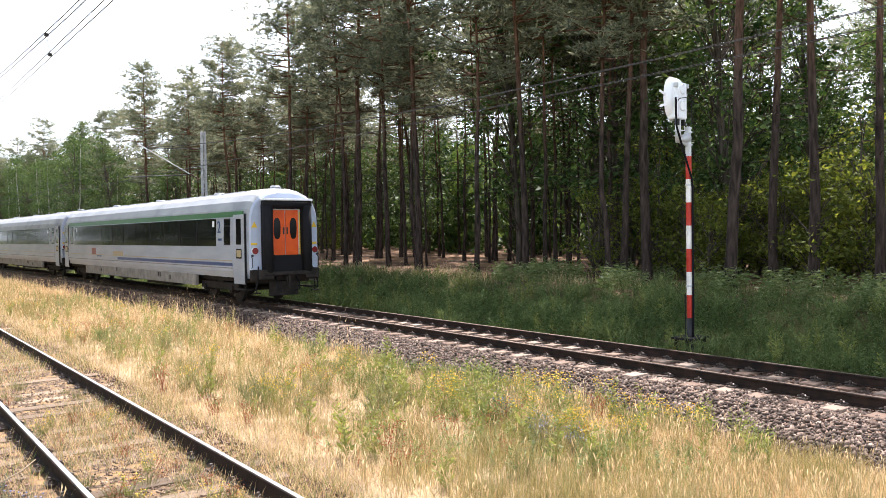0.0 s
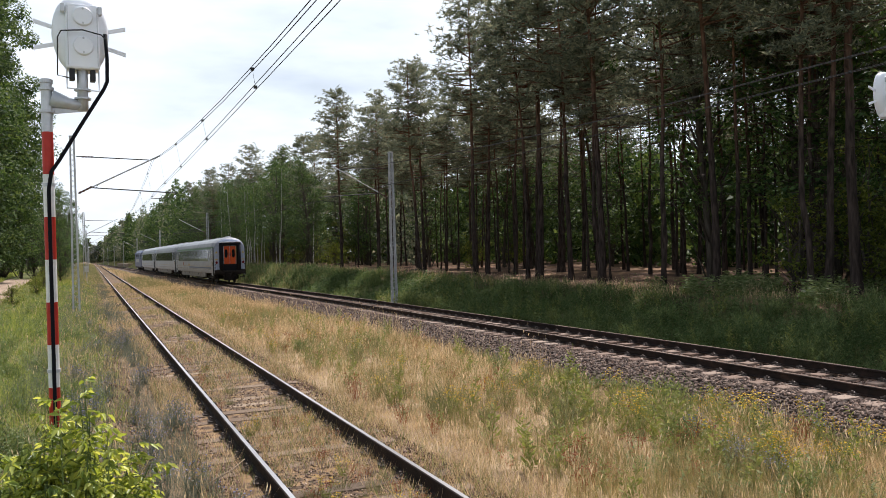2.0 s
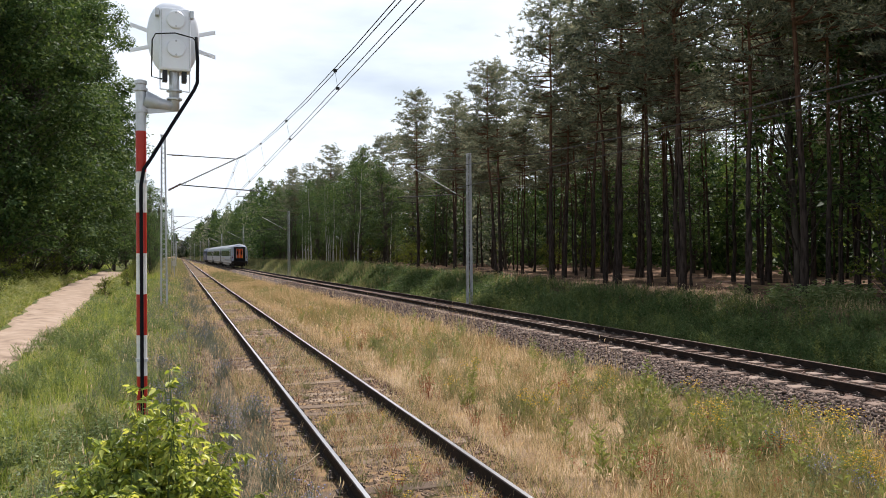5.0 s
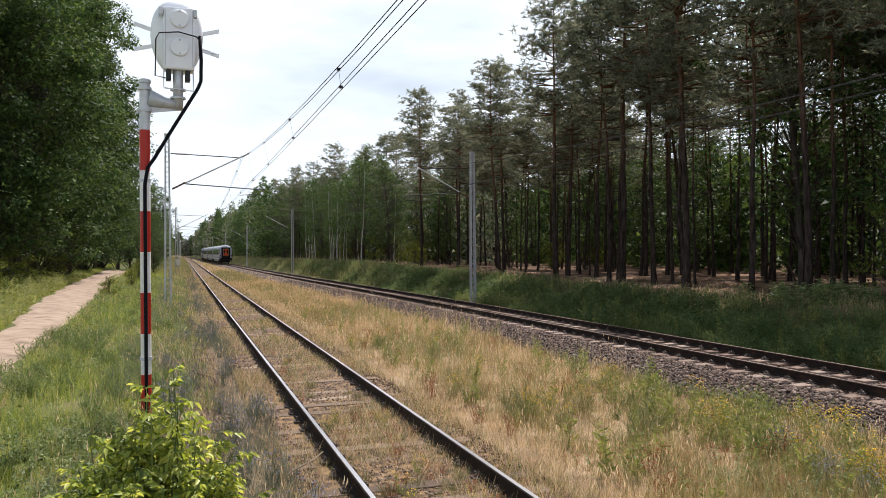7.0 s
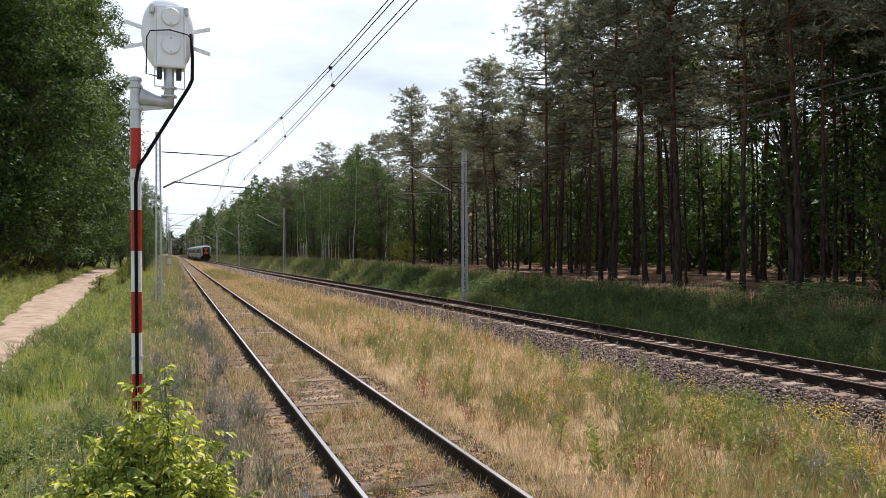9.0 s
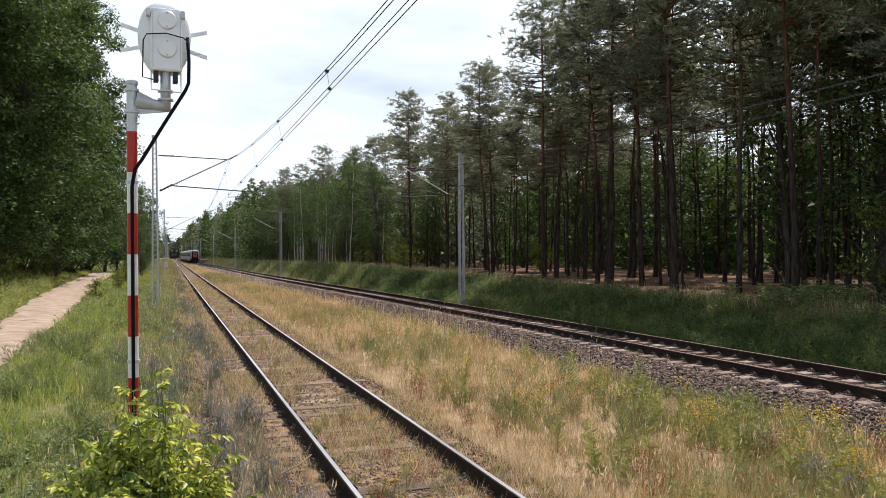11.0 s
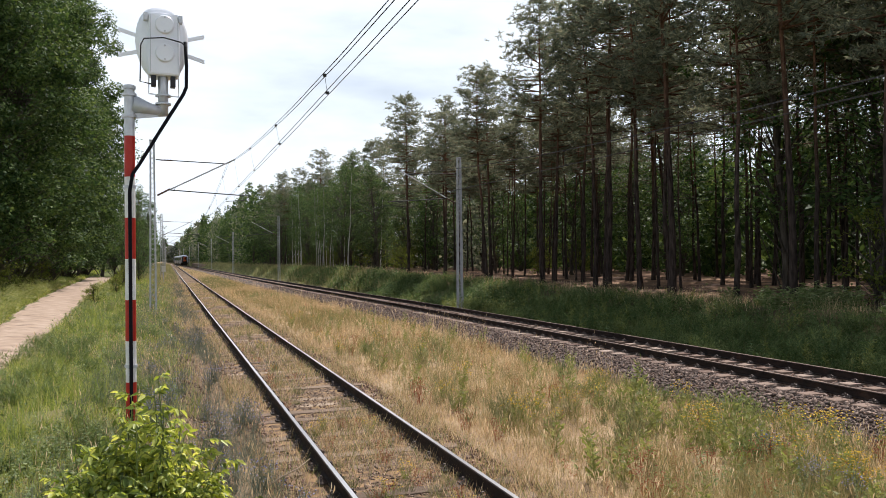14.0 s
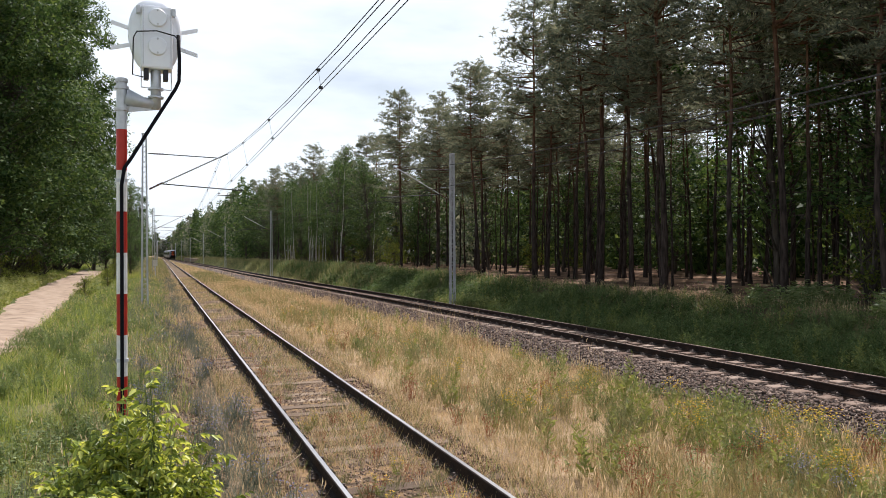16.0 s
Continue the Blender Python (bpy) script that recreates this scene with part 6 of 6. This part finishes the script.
def weed(seed, h, stalks, leaf_mat, flower=None, leaf=0.07, heads=7, spread=0.12, droop=0.5, slim=0.28, big=1.0):
    """A wild plant of several leafy stalks, some with flower heads."""
    rng = np.random.default_rng(seed)
    st, base, tip, wid, fb = Build(), [], [], [], Build()
    for _ in range(stalks):
        a, L = rng.uniform(0, 6.28), h * rng.uniform(0.65, 1.1)
        r = spread * rng.uniform(0.1, 1)
        p0 = np.array([math.cos(a) * r * 0.3, math.sin(a) * r * 0.3, -0.03])
        p1 = np.array([math.cos(a) * (r + L * 0.13), math.sin(a) * (r + L * 0.13), L])
        pm = (p0 + p1) / 2 + rng.normal(0, 0.02, 3)
        st.tube([p0, pm, p1], [0.006, 0.004, 0.002], 3, caps=False)
        k = int(L / 0.035)
        t = np.linspace(0.08, 0.97, k)
        c = p0[None] * ((1 - t) ** 2)[:, None] + 2 * pm[None] * (t * (1 - t))[:, None] + p1[None] * (t ** 2)[:, None]
        aa = rng.uniform(0, 6.28, k)
        s = leaf * rng.uniform(0.6, 1.3, k) * (1.15 - 0.6 * t)
        dv = np.stack([np.cos(aa), np.sin(aa), rng.uniform(-0.2, 1.0, k) * droop * 2], 1)
        base.append(c)
        tip.append(c + dv * s[:, None])
        wid.append(s * slim)
        if flower:
            for _ in range(heads):
                q = p1 + np.array([rng.normal(0, 0.05), rng.normal(0, 0.05), rng.uniform(-0.06, 0.03)])
                rr = big * rng.uniform(0.006, 0.012)
                fb.tube([q, q + np.array([0, 0, rr * 0.7])], [rr * 0.6, rr], 4)
    v, q = scales(np.concatenate(base), np.concatenate(tip), np.concatenate(wid) * 1.2, rng)
    return st.mesh("stalks", leaf_mat), flat_mesh("leaves", v, q, leaf_mat, k=3), (fb.mesh("flowers", flower) if flower else None)


def weed_thing(name, meshes, label, category, group):
    root = tagged(new(name), label, category, group)
    for nm, me in zip(("stalk", "foliage", "blossom"), meshes):
        if me:
            tagged(part(nm, me, None, root), kind="stuff")
    return root


WEEDS = {
    "tansy": weed_thing("flowering_weed", weed(1, 0.52, 11, M_STALK, M_FLOWER_Y, 0.07, 7, 0.2, big=1.15), "green weed with yellow flower heads", "wildflower", "yellow wildflowers"),
    "bugloss": weed_thing("flowering_weed", weed(2, 0.40, 14, M_WEED_GREY, M_FLOWER_B, 0.06, 4, 0.24), "grey-green weed with blue-violet flowers", "wildflower", "blue wildflowers"),
    "stalk": weed_thing("tall_weed", weed(3, 0.78, 4, M_STALK, None, 0.13, 0, 0.07, 0.6), "tall leafy yellow-green weed among dry grass", "weed", "tall weeds"),
    "broom": weed_thing("bushy_weed", weed(4, 0.42, 22, M_OLIVE_WEED, None, 0.10, 0, 0.30, 0.9, 0.09), "bushy olive-green tuft of thin stems", "weed", "bushy weeds"),
    "clump": weed_thing("green_clump", weed(5, 0.42, 22, M_WEED, None, 0.12, 0, 0.35, 0.9, 0.16), "fresh green clump of weeds", "weed", "green clumps"),
    "sorrel": weed_thing("red_weed", weed(6, 0.28, 8, M_RED_PLANT, M_RED_PLANT, 0.04, 6), "small reddish-brown dry weed", "weed", "reddish weeds"),
    "fern": weed_thing("fern", weed(7, 0.7, 11, M_FERN, None, 0.26, 0, 0.5, 0.05, 0.22), "pale green fern at the forest edge", "fern", "ferns"),
}
WUSED = set()
WR = random.Random(21)


def sow(kind, x, y, scale=1.0):
    src = WEEDS[kind]
    m = pose(x, y, float(gz(x, y)), WR.uniform(-6, 6), WR.uniform(-6, 6), WR.uniform(0, 360))
    if kind not in WUSED:
        WUSED.add(kind)
        src.matrix_basis = m @ Matrix.Scale(scale, 4)
        return
    ob = copy_thing(src, m)
    ob.scale = (scale,) * 3


for kind, x, y, s in (("stalk", 7.85, 12.3, 1.25), ("stalk", 8.0, 12.1, 1.1), ("stalk", 7.2, 8.6, 0.9), ("broom", 5.4, 12.1, 1.2), ("broom", 5.1, 11.9, 1.0), ("broom", 6.3, 10.0, 1.1), ("broom", 5.9, 9.6, 0.9), ("broom", 6.6, 10.2, 0.9),
                      ("clump", 9.3, 11.3, 1.3), ("clump", 9.0, 11.1, 1.1), ("clump", 9.6, 11.0, 1.1), ("stalk", 6.9, 10.3, 0.9), ("stalk", 8.6, 9.2, 0.8), ("sorrel", 7.3, 8.3, 1.2), ("sorrel", 7.7, 8.5, 1.1), ("clump", 8.4, 16.0, 0.9), ("broom", 6.0, 19.0, 1.0), ("clump", 5.2, 21.5, 0.8)):
    sow(kind, x, y, s)
for _ in range(26):
    x, y = WR.uniform(7.0, 9.9), WR.uniform(6.4, 10.2)
    sow("tansy", x, y, WR.uniform(0.7, 1.05))
for _ in range(34):
    sow("tansy", WR.uniform(4.3, 9.5), 11 + 30 * WR.random() ** 2, WR.uniform(0.6, 0.95))
for _ in range(48):
    sow("bugloss", WR.uniform(-0.3, 1.25), 6.8 + 26 * WR.random() ** 1.4, WR.uniform(0.7, 1.15))
for _ in range(70):
    sow("broom", WR.uniform(4.4, 9.8), 6 + 36 * WR.random() ** 1.5, WR.uniform(0.45, 0.9))
for _ in range(46):
    sow("sorrel", NEAR_X + WR.uniform(-0.6, 0.6), 6 + 20 * WR.random() ** 1.4, WR.uniform(0.35, 0.75))
for _ in range(60):
    sow("broom", NEAR_X + WR.uniform(-0.6, 0.6), 6 + 26 * WR.random() ** 1.4, WR.uniform(0.2, 0.5))
for _ in range(14):
    sow("tansy", NEAR_X + WR.uniform(-0.6, 0.6), 6.5 + 20 * WR.random() ** 1.4, WR.uniform(0.3, 0.55))
for _ in range(90):
    sow("stalk", WR.uniform(4.6, 9.8), 6 + 27 * WR.random() ** 1.5, WR.uniform(0.5, 0.9))
for _ in range(60):
    sow("clump", WR.uniform(6.6, 9.7), 5 + 9 * WR.random(), WR.uniform(0.4, 0.8))
for _ in range(34):
    sow("stalk", WR.uniform(6.4, 9.6), 5 + 8 * WR.random(), WR.uniform(0.55, 0.95))
for _ in range(110):
    sow("stalk", WR.uniform(14.6, 19.0), 4 + 40 * WR.random(), WR.uniform(0.7, 1.1))
for _ in range(90):
    sow("clump", WR.uniform(-3.2, -0.2), 5.5 + 16 * WR.random() ** 1.3, WR.uniform(0.4, 0.8))
for _ in range(25):
    sow("bugloss", WR.uniform(-0.6, 1.2), 6.5 + 40 * WR.random(), WR.uniform(0.6, 1.0))
for _ in range(70):
    sow("clump", WR.uniform(14.6, 18.8), 3.5 + 36 * WR.random(), WR.uniform(0.8, 1.5))
for _ in range(34):
    sow("sorrel", WR.uniform(4.3, 9.8), 7 + 20 * WR.random() ** 1.4, WR.uniform(0.7, 1.3))
for _ in range(5):
    sow("bugloss", WR.uniform(6.5, 9.3), WR.uniform(6.3, 9.0), WR.uniform(0.8, 1.1))
for _ in range(70):
    sow("clump", WR.uniform(15.8, 19.5), 4 + 50 * WR.random() ** 1.3, WR.uniform(0.8, 1.6))
for _ in range(30):
    sow("clump", WR.uniform(-3.0, -0.4), 9 + 40 * WR.random() ** 1.5, WR.uniform(0.5, 0.95))
for _ in range(60):
    sow("fern", WR.uniform(19.6, 24.5), WR.uniform(6, 26), WR.uniform(0.7, 1.1))
for _ in range(14):
    sow("clump", WR.uniform(14.7, 16.0), WR.uniform(37.5, 41.5), WR.uniform(1.2, 1.9))


def fallen_stick():
    pts = [(1.02, 9.1, -0.18), (1.22, 9.22, -0.10), (1.45, 9.42, -0.07), (1.62, 9.62, -0.02)]
    ob = part("fallen_stick", Build().tube(pts, [0.012, 0.011, 0.009, 0.005], 6).tube([pts[1], (1.15, 9.45, -0.06)], [0.007, 0.003], 5), M_SLEEPER_WOOD, smooth=True)
    return tagged(ob, "pale dry stick lying beside the rail", "stick")


def bare_branch():
    """Dead pale boughs that hang out of the tree over the path."""
    rng = random.Random(4)
    b = Build()
    for dz in (0.0, -0.7):
        p = Vector((-7.6, 43.4, 2.9 + dz))
        q = p + Vector((1.2, -0.6, 0.55))
        r = q + Vector((0.9, -0.5, -0.15))
        b.tube([p, q, r, r + Vector((0.5, -0.2, -0.5))], [0.028, 0.02, 0.012, 0.004], 5, caps=False)
        for k in range(6):
            o = q.lerp(r, rng.uniform(0, 1))
            e = o + Vector((rng.uniform(0.2, 0.7), rng.uniform(-0.4, 0.2), rng.uniform(-0.8, 0.4)))
            b.tube([o, o.lerp(e, 0.5) + Vector((0, 0, 0.08)), e], [0.009, 0.006, 0.003], 4, caps=False)
    return tagged(part("bare_branch", b, M_BARK), "bare pale dead bough on the tree beside the path", "branch")


fallen_stick()
bare_branch()


def near_bush():
    """The bush close to the camera: thin stems with feathered leaves of paired leaflets."""
    rng = np.random.default_rng(77)
    root = tagged(new("leafy_bush"), "sunlit yellow-green bush with pointed paired leaflets", "bush")
    root.matrix_basis = pose(-0.25, 6.1, float(gz(-0.25, 6.1))) @ Matrix.Scale(1.1, 4)
    stems, lv, lf = Build(), [], []
    for i in range(96):
        a = rng.uniform(0, 6.28)
        reach = rng.uniform(0.03, 0.74)
        leader = i < 6
        reach = reach * 0.3 if leader else reach
        top = rng.uniform(1.15, 1.42) if leader else 1.12 * math.sqrt(max(0.08, 1 - (reach / 0.86) ** 2)) * rng.uniform(0.45, 1.05)
        east = 1.15 if math.cos(a) > 0 else 0.9
        p0 = np.array([math.cos(a) * 0.08, math.sin(a) * 0.08, -0.05])
        p2 = np.array([math.cos(a) * reach * east, math.sin(a) * reach, top])
        p1 = (p0 + p2) / 2 + np.array([math.cos(a) * 0.08, math.sin(a) * 0.08, 0.12])
        stems.tube([p0, p1, p2], [0.010, 0.006, 0.003], 5, caps=False)
        for t in np.linspace(0.3, 1.0, 13):
            c = p0 * (1 - t) ** 2 + 2 * p1 * t * (1 - t) + p2 * t * t
            b = rng.uniform(0, 6.28)
            d = np.array([math.cos(b), math.sin(b), rng.uniform(-0.2, 0.75)])
            d /= np.linalg.norm(d)
            L = rng.uniform(0.10, 0.20) * (1.1 - 0.3 * t)
            e = c + d * L + np.array([0, 0, -0.03])
            stems.tube([c, (c + e) / 2 + np.array([0, 0, 0.015]), e], [0.003, 0.002, 0.0015], 3, caps=False)
            side = np.cross(d, (0, 0, 1))
            side /= np.linalg.norm(side) + 1e-9
            up = np.cross(side, d)
            for s, o in ((0.25, 1), (0.25, -1), (0.5, 1), (0.5, -1), (0.75, 1), (0.75, -1), (1.0, 0)):
                q = c + (e - c) * s
                g = (d * 0.6 + side * o * 0.8 - up * rng.uniform(0.1, 0.9) + rng.normal(0, 0.2, 3)) if o else d - up * rng.uniform(0.1, 0.9)
                g = g / np.linalg.norm(g)
                ll = rng.uniform(0.038, 0.078)
                w = np.cross(g, up + rng.normal(0, 0.3, 3))
                w /= np.linalg.norm(w)
                nn = np.cross(w, g)
                k = len(lv)
                hw, curl = ll * 0.23, ll * rng.uniform(0.1, 0.35)
                lv += [q, q + g * ll * 0.3 + w * hw + nn * 0.010, q + g * ll * 0.7 + w * hw * 0.72, q + g * ll - nn * curl, q + g * ll * 0.7 - w * hw * 0.72, q + g * ll * 0.3 - w * hw + nn * 0.010]
                lf += [(k, k + 1, k + 2, k + 3), (k, k + 3, k + 4, k + 5)]
    tagged(part("stem", stems, M_WEED, root), kind="stuff")
    tagged(part("foliage", flat_mesh("foliage", np.array(lv), np.array(lf), M_BUSH), None, root), kind="stuff")


near_bush()


# ---------------------------------------------------------------- the train runs
START = 25.0


def gone(t):
    """How far the train has run since the start."""
    return 23.0 * t - 0.14 * t * t


def on_rails(length, pivot, back):
    """The pose of a vehicle whose tail stands at arc length back along the far track."""
    ya, yb = back + pivot, back + length - pivot
    a, b = Vector((float(far_x(ya)), ya, FAR_Z)), Vector((float(far_x(yb)), yb, FAR_Z))
    d = (b - a).normalized()
    p = a - d * pivot
    return pose(p.x, p.y, p.z, 0, 0, math.degrees(math.atan2(-d.x, d.y)))


def motions():
    for k, ob in enumerate(coaches):
        walk(ob, [(t, on_rails(COACH_L, 3.7, START + k * COACH_L + gone(t))) for t in np.arange(0, 16.01, 0.5)])
    walk(loco, [(t, on_rails(16.3, 3.6, START + 3 * COACH_L + gone(t))) for t in np.arange(0, 16.01, 0.5)])


motions()
